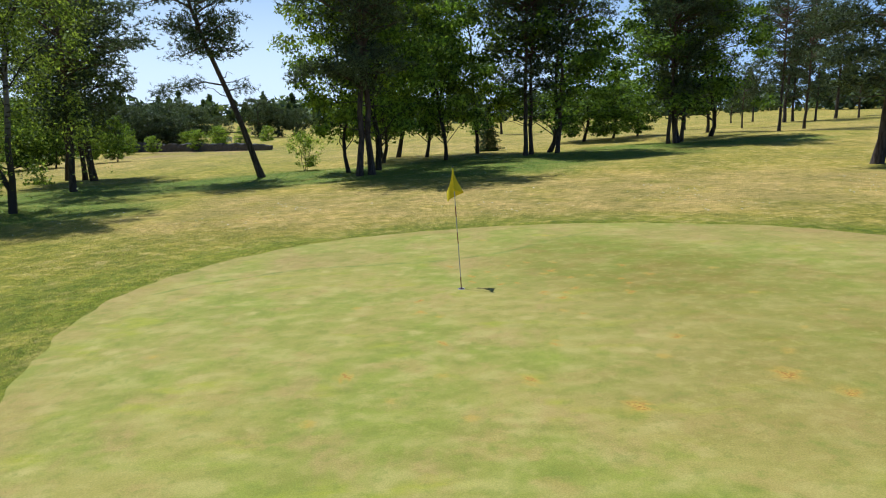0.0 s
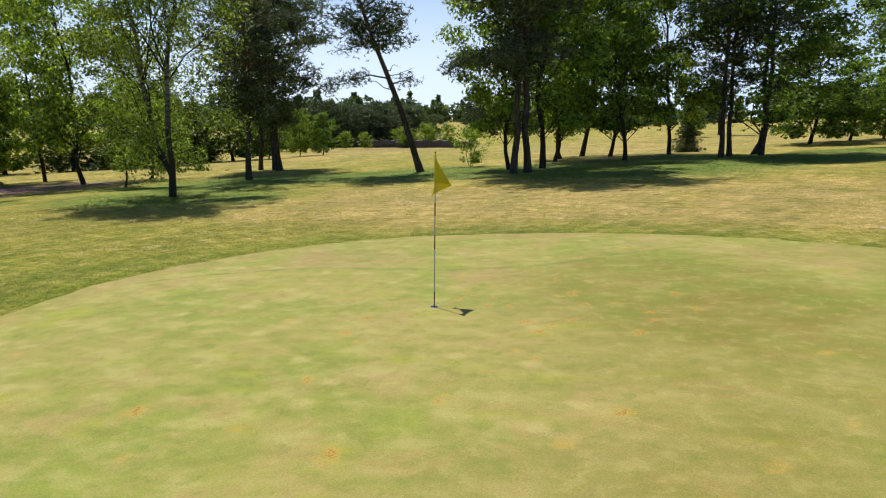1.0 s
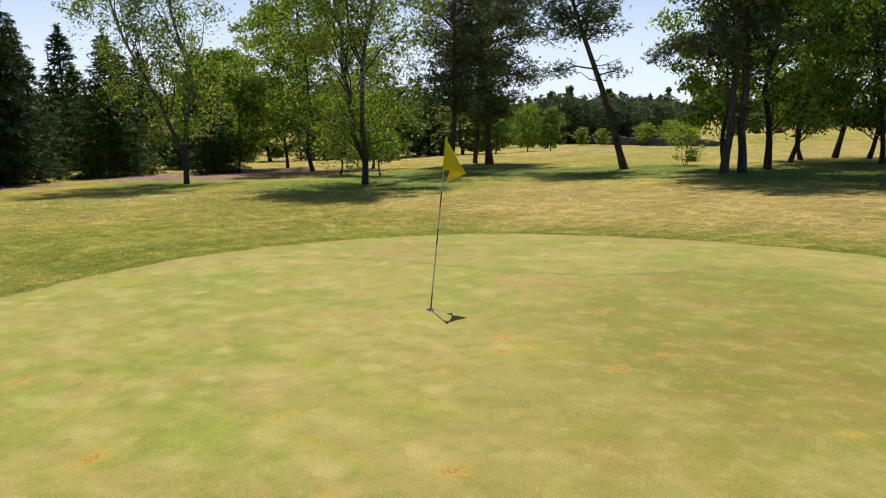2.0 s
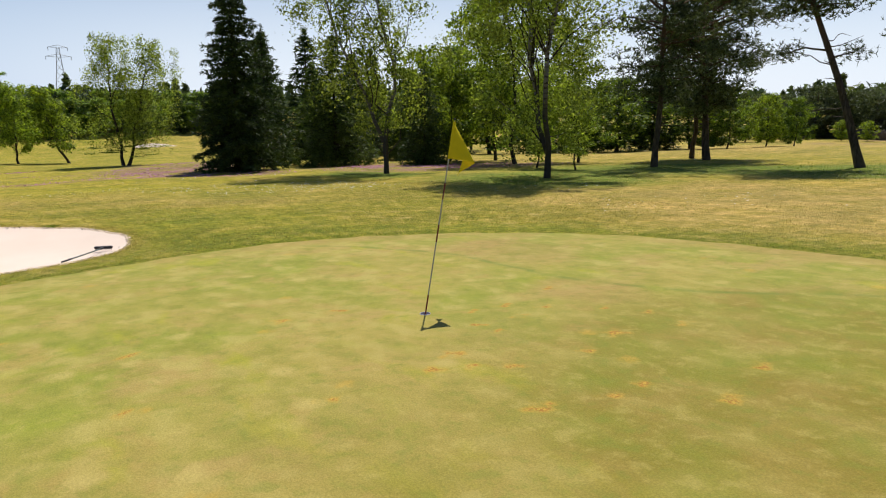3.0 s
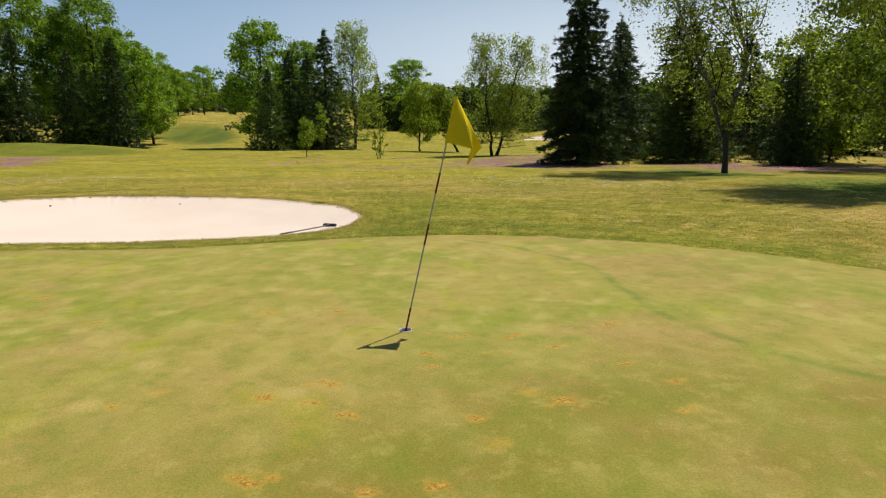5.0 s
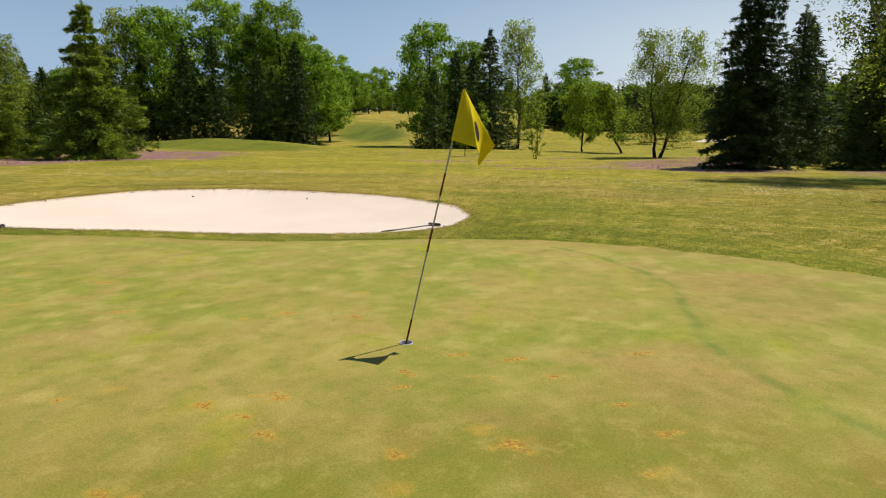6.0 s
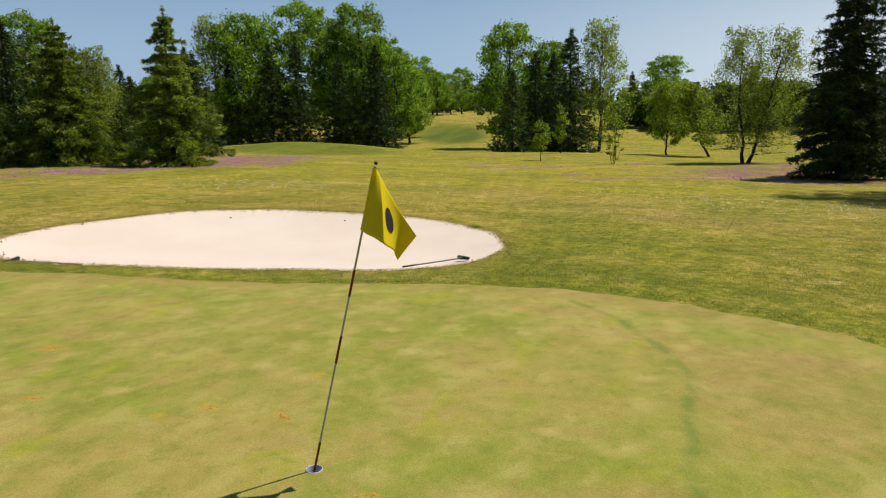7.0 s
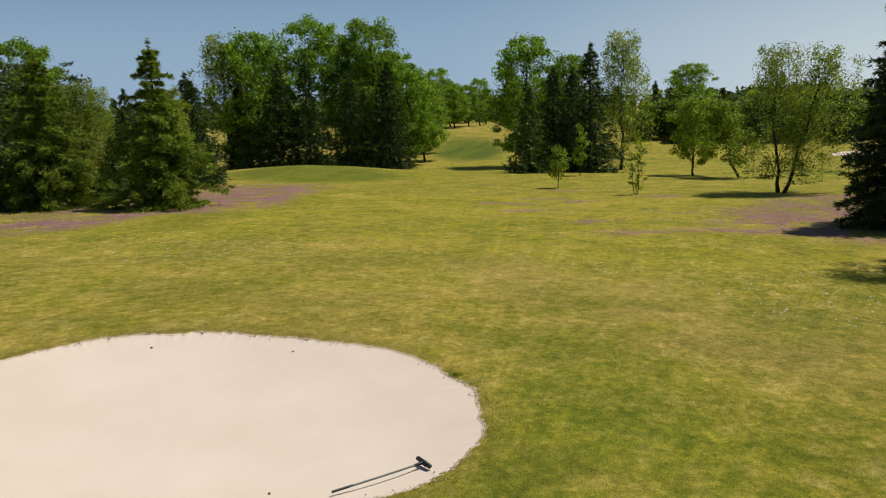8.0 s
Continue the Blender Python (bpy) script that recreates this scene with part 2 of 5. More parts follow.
    c = k.mix(k.math("MULTIPLY", k.attr("seam"), k.ramp(k.noise(2.2, 4), 0.34, 0.62, 0.12, 0.72)), c, (0.125, 0.195, 0.028))
    c = k.mix(k.ramp(fine, 0.25, 0.8), k.mix(1.0, c, (0.82, 0.84, 0.74), "MULTIPLY"), k.mix(1.0, c, (1.25, 1.23, 1.18), "MULTIPLY"))
    c = k.mix(1.0, c, (0.875, 0.87, 0.80), "MULTIPLY")
    k.bump(fine, 0.45, 0.012)
    return k.done(c, 0.85, 0.15)


def sand_mat():
    k = Mat("bunker_sand")
    a = k.noise(0.5, 4)
    rake = k.add("ShaderNodeTexWave", Vector=k.scaled(1, 1, 1, 0.5))
    rake.inputs["Scale"].default_value = 5.0
    rake.inputs["Distortion"].default_value = 6.0
    rake.inputs["Detail"].default_value = 3.0
    rake.inputs["Detail Scale"].default_value = 0.6
    c = k.mix(k.ramp(a, 0.3, 0.7), (0.668, 0.548, 0.425), (0.718, 0.602, 0.478))
    c = k.mix(k.ramp(k.noise(60, 3, 0.7), 0.3, 0.75, 0.0, 0.35), c, (0.66, 0.54, 0.42))
    k.bump(k.math("ADD", k.math("MULTIPLY", rake.outputs["Fac"], k.ramp(a, 0.5, 0.7, 0.0, 0.15)), k.noise(45, 3)), 0.3, 0.012)
    return k.done(c, 0.95, 0.1)


M = dict(
    grass=grass_mat(), green=green_mat(), sand=sand_mat(),
    blade=leaf_mat("grass_blade", (0.30, 0.29, 0.05), (0.48, 0.43, 0.12), 0.5),
    straw=leaf_mat("dry_blade", (0.46, 0.36, 0.14), (0.64, 0.52, 0.25), 0.45),
    lushblade=leaf_mat("lush_blade", (0.10, 0.17, 0.025), (0.20, 0.27, 0.04), 0.45),
    oak=leaf_mat("broad_leaf", (0.068, 0.128, 0.020), (0.175, 0.265, 0.034), 0.55, (0.240, 0.330, 0.042)),
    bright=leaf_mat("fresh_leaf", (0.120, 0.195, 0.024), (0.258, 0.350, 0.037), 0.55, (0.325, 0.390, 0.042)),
    birch=leaf_mat("birch_leaf", (0.145, 0.205, 0.038), (0.290, 0.360, 0.068), 0.6, (0.340, 0.395, 0.074)),
    pine=leaf_mat("pine_needle", (0.052, 0.080, 0.038), (0.120, 0.155, 0.074), 0.3, (0.150, 0.170, 0.084)),
    spruce=leaf_mat("spruce_needle", (0.024, 0.050, 0.012), (0.062, 0.102, 0.022), 0.2, (0.090, 0.132, 0.027)),
    spruce_light=leaf_mat("young_spruce_needle", (0.070, 0.120, 0.020), (0.235, 0.310, 0.042), 0.5, (0.320, 0.385, 0.050)),
    spruce_mid=leaf_mat("green_spruce_needle", (0.036, 0.070, 0.014), (0.105, 0.160, 0.028), 0.3, (0.150, 0.205, 0.034)),
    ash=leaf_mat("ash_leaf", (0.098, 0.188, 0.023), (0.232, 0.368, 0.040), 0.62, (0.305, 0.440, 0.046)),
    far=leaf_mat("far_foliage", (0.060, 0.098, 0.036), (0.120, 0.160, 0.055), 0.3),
    soil=plain("turf_crumb", (0.085, 0.065, 0.04), 0.95, 0.1, 0.0, 0.4, 20),
    bark=bark_mat("dark_bark", (0.022, 0.018, 0.014), (0.08, 0.066, 0.052)),
    pinebark=bark_mat("pine_bark", (0.035, 0.028, 0.022), (0.12, 0.092, 0.07), (0.13, 0.085, 0.058)),
    birchbark=birch_bark(),
    yellow=cloth_mat("yellow_cloth", (0.76, 0.60, 0.010)),
    dark=plain("dark_print", (0.02, 0.015, 0.02), 0.7),
    white=plain("white_paint", (0.72, 0.72, 0.70), 0.45, 0.4, 0.0, 0.06, 30),
    cup=plain("weathered_cup_plastic", (0.46, 0.44, 0.46), 0.5, 0.4, 0.0, 0.1, 30),
    cane=plain("grey_pole", (0.42, 0.40, 0.34), 0.5, 0.4, 0.0, 0.15, 30),
    red=plain("red_tape", (0.17, 0.018, 0.016), 0.5, 0.4, 0.0, 0.2, 40),
    black=plain("black_plastic", (0.018, 0.018, 0.02), 0.5, 0.4),
    handle=plain("green_grey_tube", (0.10, 0.12, 0.10), 0.5, 0.4, 0.0, 0.15, 15),
    steel=plain("galvanised_steel", (0.36, 0.37, 0.38), 0.5, 0.4, 0.6),
    stone=plain("old_stone", (0.11, 0.10, 0.085), 0.9, 0.15, 0.0, 0.45, 2.5),
    timber=plain("weathered_timber", (0.09, 0.07, 0.05), 0.85, 0.2, 0.0, 0.35, 5),
    petal=plain("daisy_petal", (0.80, 0.78, 0.70), 0.7, 0.2),
    bell=plain("heather_bell", (0.43, 0.17, 0.33), 0.8, 0.15, 0.0, 0.3, 3),
    gold=plain("buttercup_petal", (0.75, 0.58, 0.02), 0.6, 0.3),
)


# ---- mesh helpers ----
def mesh_of(name, verts, faces, mats, smooth=False):
    """A mesh from arrays; faces all of one size."""
    verts, faces = np.asarray(verts, np.float32), np.asarray(faces, np.int32)
    me = bpy.data.meshes.new(name)
    n, k = faces.shape
    me.vertices.add(len(verts))
    me.vertices.foreach_set("co", verts.ravel())
    me.loops.add(n * k)
    me.loops.foreach_set("vertex_index", faces.ravel())
    me.polygons.add(n)
    me.polygons.foreach_set("loop_start", np.arange(0, n * k, k, dtype=np.int32))
    me.polygons.foreach_set("use_smooth", np.full(n, smooth))
    me.materials.append(mats)
    me.update(calc_edges=True)
    me.validate()
    return me


def part(name, data, parent, label=""):
    """Link a mesh as one part under its thing."""
    ob = new(name, data)
    ob.parent = parent
    return tagged(ob, label)


def bm_mesh(name, bm, mat, smooth=True):
    me = bpy.data.meshes.new(name)
    bm.to_mesh(me)
    bm.free()
    for p in me.polygons:
        p.use_smooth = smooth
    me.materials.append(mat)
    return me


def tube_arrays(pts, radii, sides=6):
    """A tapered tube along points."""
    pts, radii = np.asarray(pts, float), np.asarray(radii, float)
    d = np.gradient(pts, axis=0)
    d /= np.linalg.norm(d, axis=1)[:, None] + 1e-9
    ref = np.where(np.abs(d[:, 2:3]) > 0.9, np.array([[1.0, 0, 0]]), np.array([[0, 0, 1.0]]))
    ref[:] = ref[0]
    u = np.cross(d, ref)
    u /= np.linalg.norm(u, axis=1)[:, None] + 1e-9
    v = np.cross(d, u)
    a = np.arange(sides) * 2 * math.pi / sides
    ring = u[:, None] * np.cos(a)[None, :, None] + v[:, None] * np.sin(a)[None, :, None]
    verts = (pts[:, None] + ring * radii[:, None, None]).reshape(-1, 3)
    i = np.arange(len(pts) - 1)[:, None] * sides
    j = np.arange(sides)[None]
    q = np.stack([i + j, i + (j + 1) % sides, i + sides + (j + 1) % sides, i + sides + j], -1).reshape(-1, 4)
    return verts, q


def join(pieces):
    vs, fs, n = [], [], 0
    for v, f in pieces:
        vs.append(v)
        fs.append(f + n)
        n += len(v)
    return np.concatenate(vs), np.concatenate(fs)


def unit(rng, n):
    d = rng.normal(size=(n, 3))
    return d / (np.linalg.norm(d, axis=1)[:, None] + 1e-9)


def leaf_quads(rng, centres, size, droop=0.0, facing=None):
    """Pointed leaves at the centres, loosely facing out of their clump."""
    n = len(centres)
    a = unit(rng, n)
    a[:, 2] -= droop
    if facing is not None:
        a -= facing * np.sum(a * facing, axis=1)[:, None] * 0.85
    a /= np.linalg.norm(a, axis=1)[:, None] + 1e-9
    b = np.cross(a, unit(rng, n) if facing is None else facing + unit(rng, n) * 0.45)
    b /= np.linalg.norm(b, axis=1)[:, None] + 1e-9
    s = (size * rng.uniform(0.6, 1.3, n))[:, None]
    v = np.stack([centres - a * s * 0.5 + b * s * 0.34, centres + a * s * 0.62, centres - a * s * 0.4 - b * s * 0.4], 1)
    return v.reshape(-1, 3), np.arange(n * 3).reshape(n, 3)


def needles(rng, centres, length, width, per, lift=0.3, aim=None):
    """Bunches of narrow blades that spread from each centre."""
    n = len(centres) * per
    c = np.repeat(centres, per, axis=0)
    a = unit(rng, n)
    a[:, 2] = a[:, 2] * 0.8 + lift
    if aim is not None:
        a += np.repeat(aim, per, axis=0)
    a /= np.linalg.norm(a, axis=1)[:, None]
    b = np.cross(a, unit(rng, n))
    b /= np.linalg.norm(b, axis=1)[:, None] + 1e-9
    L = (length * rng.uniform(0.6, 1.3, n))[:, None]
    v = np.stack([c + b * width * 0.9, c + a * L, c - b * width * 0.9], 1)
    return v.reshape(-1, 3), np.arange(n * 3).reshape(n, 3)


def wander(rng, a, b, n=6, wob=0.05, sag=0.0):
    """A crooked way from a to b."""
    a, b = np.asarray(a, float), np.asarray(b, float)
    t = np.linspace(0, 1, n)[:, None]
    p = a + (b - a) * t
    w = np.cumsum(rng.normal(size=(n, 3)), axis=0) * wob * np.linalg.norm(b - a) / math.sqrt(n)
    w -= w[0]
    w -= t * w[-1]
    p += w
    p[:, 2] += sag * np.sin(t[:, 0] * math.pi) * np.linalg.norm(b - a)
    return p


def along(path, t):
    f = np.clip(t, 0, 1) * (len(path) - 1)
    i = np.minimum(f.astype(int), len(path) - 2)
    return path[i] + (path[i + 1] - path[i]) * (f - i)[:, None]


# ---- lie of the land ----
def smooth(x, a, b):
    t = np.clip((x - a) / (b - a), 0, 1)
    return t * t * (3 - 2 * t)


def closed_radius(angles, radii):
    """Radius by angle of a smooth closed outline."""
    ang = np.radians(np.asarray(angles, float))
    rad = np.asarray(radii, float)
    ang = np.concatenate([ang - 2 * math.pi, ang, ang + 2 * math.pi])
    rad = np.tile(rad, 3)
    def at(theta):
        theta = np.mod(theta, 2 * math.pi)
        i = np.clip(np.searchsorted(ang, theta) - 1, 1, len(ang) - 3)
        t = (theta - ang[i]) / (ang[i + 1] - ang[i])
        p0, p1, p2, p3 = rad[i - 1], rad[i], rad[i + 1], rad[i + 2]
        return 0.5 * (2 * p1 + (p2 - p0) * t + (2 * p0 - 5 * p1 + 4 * p2 - p3) * t * t + (3 * p1 - p0 - 3 * p2 + p3) * t ** 3)
    return at


GREEN = closed_radius((0, 20, 31, 46, 56, 66, 78, 91, 104, 116, 130, 145, 158, 170, 188, 197, 205, 212, 218, 224, 230, 237, 243, 265, 285, 310, 335),
                      (11.0, 9.85, 9.35, 8.35, 7.8, 7.35, 6.92, 6.58, 6.45, 6.45, 6.38, 6.32, 6.28, 6.32, 6.35, 6.4, 6.5, 6.72, 6.95, 7.2, 7.65, 8.5, 9.6, 12.2, 12.8, 12.4, 12.0))
BX, BY = -9.8, -7.3
BUNKER = closed_radius((4, 15, 26, 38, 48, 58, 66, 75, 86, 94, 105, 113, 122, 134, 146, 160, 172, 185, 203, 221, 237, 252, 267, 283, 300, 330, 350),
                       (4.3, 4.12, 3.82, 3.7, 3.85, 4.4, 4.9, 5.35, 5.68, 5.78, 5.64, 5.48, 5.15, 4.9, 4.5, 3.95, 3.65, 3.5, 3.6, 3.8, 4.0, 4.15, 4.4, 4.95, 5.3, 5.1, 4.6))


def green_gap(x, y):
    """Metres outside the putting green's edge."""
    return np.hypot(x, y) - GREEN(np.arctan2(y, x))


def bunker_gap(x, y):
    return np.hypot(x - BX, y - BY) - BUNKER(np.arctan2(y - BY, x - BX))


def land(x, y):
    """The height of the open ground."""
    x, y = np.asarray(x, float), np.asarray(y, float)
    soft = np.sqrt(x * x + 4.0)
    left = 0.5 * (x - soft) + 1.0
    right = 0.5 * (x + soft) - 1.0
    z = 0.047 * (-100 + np.log1p(np.exp(np.clip((left + 100) / 6.0, -60, 60))) * 6.0) + 0.035 * np.minimum(right, 170)
    r = np.hypot(x, y)
    z = z + 4.4 * smooth(r, 120, 195) * smooth(-x, 30, 80)
    z = z + 0.25 * np.sin(x * 0.11 + 1.3) * np.sin(y * 0.09) * smooth(r, 25, 60)
    z = z + 0.06 * np.sin(x * 0.5 + 0.4) * np.sin(y * 0.43 + 1.0) * smooth(r, 14, 25)
    z = z + 1.7 * np.exp(-((x + 82) / 10.0) ** 2 - ((y + 51) / 15.0) ** 2)
    # the bunker lies tilted: a dip past the green, a raised lip beyond the sand
    u = -0.83 * (x - BX) - 0.56 * (y - BY)
    v = 0.56 * (x - BX) - 0.83 * (y - BY)
    z = z + 0.2 * np.exp(-((u - 4.6) / 3.0) ** 2 - (v / 6.4) ** 4) - 0.2 * np.exp(-((u + 3.7) / 2.3) ** 2 - ((v + 2.2) / 3.2) ** 4)
    # hillock and bank across the fairway
    z = z + 1.3 * np.exp(-((x + 21) / 9.0) ** 2 - ((y - 92) / 5.0) ** 2)
    return z


def sand_height(x, y, t):
    """The dished sand, t: share of the way out to its edge."""
    return land(x, y) - 0.025 - 0.36 * (1 - t ** 2.2) + 0.025 * np.sin(x * 1.1) * np.sin(y * 0.9 + 1) * (1 - t ** 6)


def land1(x, y):
    return float(land(np.array([x]), np.array([y]))[0])


def blob(x, y, cx, cy, rx, ry, turn=0.0):
    c, s = math.cos(radians(turn)), math.sin(radians(turn))
    u, v = (x - cx) * c + (y - cy) * s, -(x - cx) * s + (y - cy) * c
    return 1 - smooth(np.hypot(u / rx, v / ry), 0.55, 1.15)


HEATH_SPOTS = ((-44, -10), (-63.5, -12), (-45, -1.4), (-40.6, -0.2), (-52, -8.5), (-57, -3), (-49, -13), (-38.5, -4.5), (-60, -17.5), (-36, 1.5), (-55, -12), (-68, -20), (-47.5, 2.0), (-34.5, -2.5))


def heath_share(x, y):
    """Where heather grows in drifts."""
    return np.clip(blob(x, y, -51.5, -38.6, 14, 7, 8) + blob(x, y, -43.5, -33.0, 9, 5, 20) + blob(x, y, -28.5, -33.5, 9, 3.5) + 0.7 * blob(x, y, -36, -42, 6, 8) + blob(x, y, -41, 6.5, 8, 5.5, 20) + 0.8 * blob(x, y, -52, 9, 8, 6)
                   + blob(x, y, -34, 20, 6, 9, -40)
                   + sum(blob(x, y, a, c, 1.0, 2.2 + 0.5 * math.sin(a)) for a, c in HEATH_SPOTS), 0, 1)


def ground_masks(X, Y):
    """Shares of lush, dry, heath, mown and flowery ground."""
    masks = {}
    gap = green_gap(X, Y)
    masks["lush"] = np.clip(0.95 * (1 - smooth(gap, 0.4, 2.6)) + 0.3 * (1 - smooth(bunker_gap(X, Y), 0.3, 2.6)) * smooth(X, -12, -7)
                            + 1.2 * blob(X, Y, -75, -46, 9, 14, -15) + 0.3 * blob(X, Y, -9, 3, 6, 6) + 0.4 * blob(X, Y, -9.2, 0.6, 3.0, 2.4) + 0.5 * blob(X, Y, -14.0, -0.8, 4.0, 2.2, 25) + 0.5 * blob(X, Y, -19, 3, 3, 2), 0, 1)
    masks["meadow"] = np.clip(blob(X, Y, -17.0, 15.5, 6.5, 4.5) + blob(X, Y, -18.5, 24.5, 9, 6.5, 30) + blob(X, Y, -9, 27, 7, 5) + blob(X, Y, -1, 28.5, 11, 7.5) + blob(X, Y, 7, 36, 11, 6.5)
                              + blob(X, Y, 20, 44, 12, 5) + blob(X, Y, -28, 13, 5, 3), 0, 1)
    masks["dry"] = np.clip(blob(X, Y, -7, 13, 14, 6) * (1 - masks["meadow"]) + blob(X, Y, 9, 14, 12, 7) + 0.9 * blob(X, Y, -20.5, -1.5, 8.5, 3.2, 50) + 0.9 * blob(X, Y, -6.35, -5.5, 0.45, 1.5, 35) + 0.4 * blob(X, Y, -17, 5, 5, 4) + 0.7 * blob(X, Y, -30, 55, 40, 18)
                           + 0.5 * blob(X, Y, 20, 70, 50, 18), 0, 1)
    masks["heather"] = np.clip(heath_share(X, Y) + 0.8 * blob(X, Y, -40, 92, 25, 5, -35) + 0.5 * blob(X, Y, -33, 72, 14, 5, -30), 0, 1)
    masks["fresh"] = smooth(-X, 21, 30) * (1 - smooth(np.abs(Y + 12), 22, 40)) + 0.65 * (1 - smooth(-X, 21, 30)) * smooth(-X, 8, 12)
    masks["fresh"] = np.clip(masks["fresh"] + 0.6 * blob(X, Y, -8.8, 0.8, 3.6, 3.0), 0, 1)
    masks["mown"] = np.clip(0.55 * blob(X, Y, -75, -46, 9, 14, -15) + 0.95 * blob(X, Y, -136, -47.5, 23, 8.5, 20), 0, 1)
    masks["buttercup"] = np.clip(blob(X, Y, -46, -14, 16, 18) + 0.8 * blob(X, Y, -33, -6, 8, 20), 0, 1)
    return masks


def ground():
    g = np.sinh(np.linspace(-1, 1, 331) * 7.2) / math.sinh(7.2)
    near = np.linspace(-1, 1, 331)
    line = g * 2600 + near * 42
    X, Y = np.meshgrid(line - 6, line - 1, indexing="ij")
    Z = land(X, Y)
    Z = Z - 0.35 * smooth(-green_gap(X, Y), 0.4, 1.0) - 0.9 * smooth(-bunker_gap(X, Y), -0.45, 0.15)
    n = len(line)
    i, j = np.meshgrid(np.arange(n - 1), np.arange(n - 1), indexing="ij")
    q = np.stack([i * n + j, (i + 1) * n + j, (i + 1) * n + j + 1, i * n + j + 1], -1).reshape(-1, 4)
    me = mesh_of("ground", np.stack([X, Y, Z], -1).reshape(-1, 3), q, M["grass"], True)
    masks = ground_masks(X, Y)
    for k, v in masks.items():
        me.attributes.new(k, "FLOAT", "POINT").data.foreach_set("value", v.astype(np.float32).ravel())
    return tagged(new("ground", me), "sloping golf course rough of dry and green grass", "ground", kind="structure")


SEAM = np.array([(-5.55, 0.75), (-4.85, 1.4), (-3.65, 2.05), (-2.8, 2.35), (-2.05, 2.33), (-1.35, 2.38), (-0.85, 2.37), (-0.38, 2.47), (0.05, 2.63), (0.5, 2.84), (1.0, 3.12), (1.5, 3.6), (2.2, 4.4), (3.2, 5.2)])
SCARS = ((0.70, 0.22, 0.09), (0.98, 0.23, 0.09), (1.71, -0.54, 0.11), (1.90, -0.26, 0.13), (1.94, 0.53, 0.11), (1.69, 1.11, 0.18), (0.20, 0.91, 0.12), (0.50, 1.23, 0.09),
         (0.93, 1.72, 0.08), (1.32, 1.95, 0.09), (1.60, -0.86, 0.14), (1.35, -0.50, 0.14), (-0.31, -2.90, 0.14), (-0.65, -1.38, 0.15), (-0.68, -0.71, 0.12), (-0.17, 1.88, 0.12),
         (0.66, 0.76, 0.09), (0.21, 0.49, 0.09), (1.71, -1.82, 0.10), (1.86, 1.90, 0.10), (2.72, -0.65, 0.16), (2.84, -0.05, 0.09), (-1.44, -3.98, 0.18), (2.79, 0.29, 0.12),
         (1.14, -3.09, 0.11), (3.06, 1.37, 0.14), (3.37, 0.57, 0.15), (2.70, -2.98, 0.15), (0.67, -4.33, 0.16), (3.45, -4.46, 0.30), (3.83, -4.98, 0.22), (1.65, -5.13, 0.24))


def seam_mask(x, y):
    """An old turf joint that winds over the far part of the green."""
    k = np.linspace(0, len(SEAM) - 1, 240)
    line = along(SEAM, k / (len(SEAM) - 1))
    d = np.full(x.shape, 9.0)
    for a, c in line:
        d = np.minimum(d, np.hypot(x - a, y - c))
    return 1 - smooth(d, 0.0, 0.10)


def scar_mask(x, y):
    """Worn ball marks."""
    m = np.zeros(x.shape)
    for a, c, r in SCARS:
        m = np.maximum(m, 1 - smooth(np.hypot((x - a) * 1.0, (y - c) * 0.7) + 0.05 * np.sin(x * 31) * np.sin(y * 27), r * 0.1, r * 0.7))
    return m


def putting_green():
    na, nr = 420, 150
    th = np.arange(na) * 2 * math.pi / na
    edge = GREEN(th) + 0.03 * np.sin(th * 23) + 0.03 * np.sin(th * 41 + 1)
    t = np.linspace(0, 1, nr) ** 1.35
    R = 0.056 + (edge[:, None] - 0.056) * t[None]
    X, Y = R * np.cos(th)[:, None], R * np.sin(th)[:, None]
    Z = land(X, Y) + 0.012 - 0.03 * smooth(t, 0.995, 1.0)[None]
    i, j = np.meshgrid(np.arange(na), np.arange(nr - 1), indexing="ij")
    i2 = (i + 1) % na
    q = np.stack([i * nr + j, i * nr + j + 1, i2 * nr + j + 1, i2 * nr + j], -1).reshape(-1, 4)
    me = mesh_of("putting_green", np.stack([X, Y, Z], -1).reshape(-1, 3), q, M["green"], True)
    me.attributes.new("scar", "FLOAT", "POINT").data.foreach_set("value", scar_mask(X, Y).astype(np.float32).ravel())
    worn = np.clip(0.35 * blob(X, Y, 3.2, -0.5, 3.2, 3.8, 20) + 0.6 * blob(X, Y, -2.8, 3.2, 1.6, 1.0) + 0.6 * blob(X, Y, 0.2, 2.2, 0.9, 0.7) + 0.45 * blob(X, Y, 6.5, 4.2, 3.5, 1.2, -20)
                   + 0.5 * blob(X, Y, 3.2, -4.8, 2.4, 1.8) + 0.7 * smooth(t, 0.86, 0.95)[None] * (1 - smooth(t, 0.985, 1.0)[None]) * (0.5 + 0.5 * np.sin(th * 5)[:, None]), 0, 1)
    me.attributes.new("seam", "FLOAT", "POINT").data.foreach_set("value", seam_mask(X, Y).astype(np.float32).ravel())
    # three broad patches of darker turf, all on the +x half
    dark_turf = np.clip(0.8 * blob(X, Y, 3.0, 1.9, 2.4, 3.2, 20) + 0.45 * blob(X, Y, 5.0, -1.0, 3.0, 3.4) + 0.35 * blob(X, Y, 4.4, -5.0, 2.6, 2.4), 0, 1)
    me.attributes.new("dark_turf", "FLOAT", "POINT").data.foreach_set("value", dark_turf.astype(np.float32).ravel())
    me.attributes.new("worn", "FLOAT", "POINT").data.foreach_set("value", worn.astype(np.float32).ravel())
    return tagged(new("putting_green", me), "close-mown putting green with pale worn patches", "putting green", kind="structure")


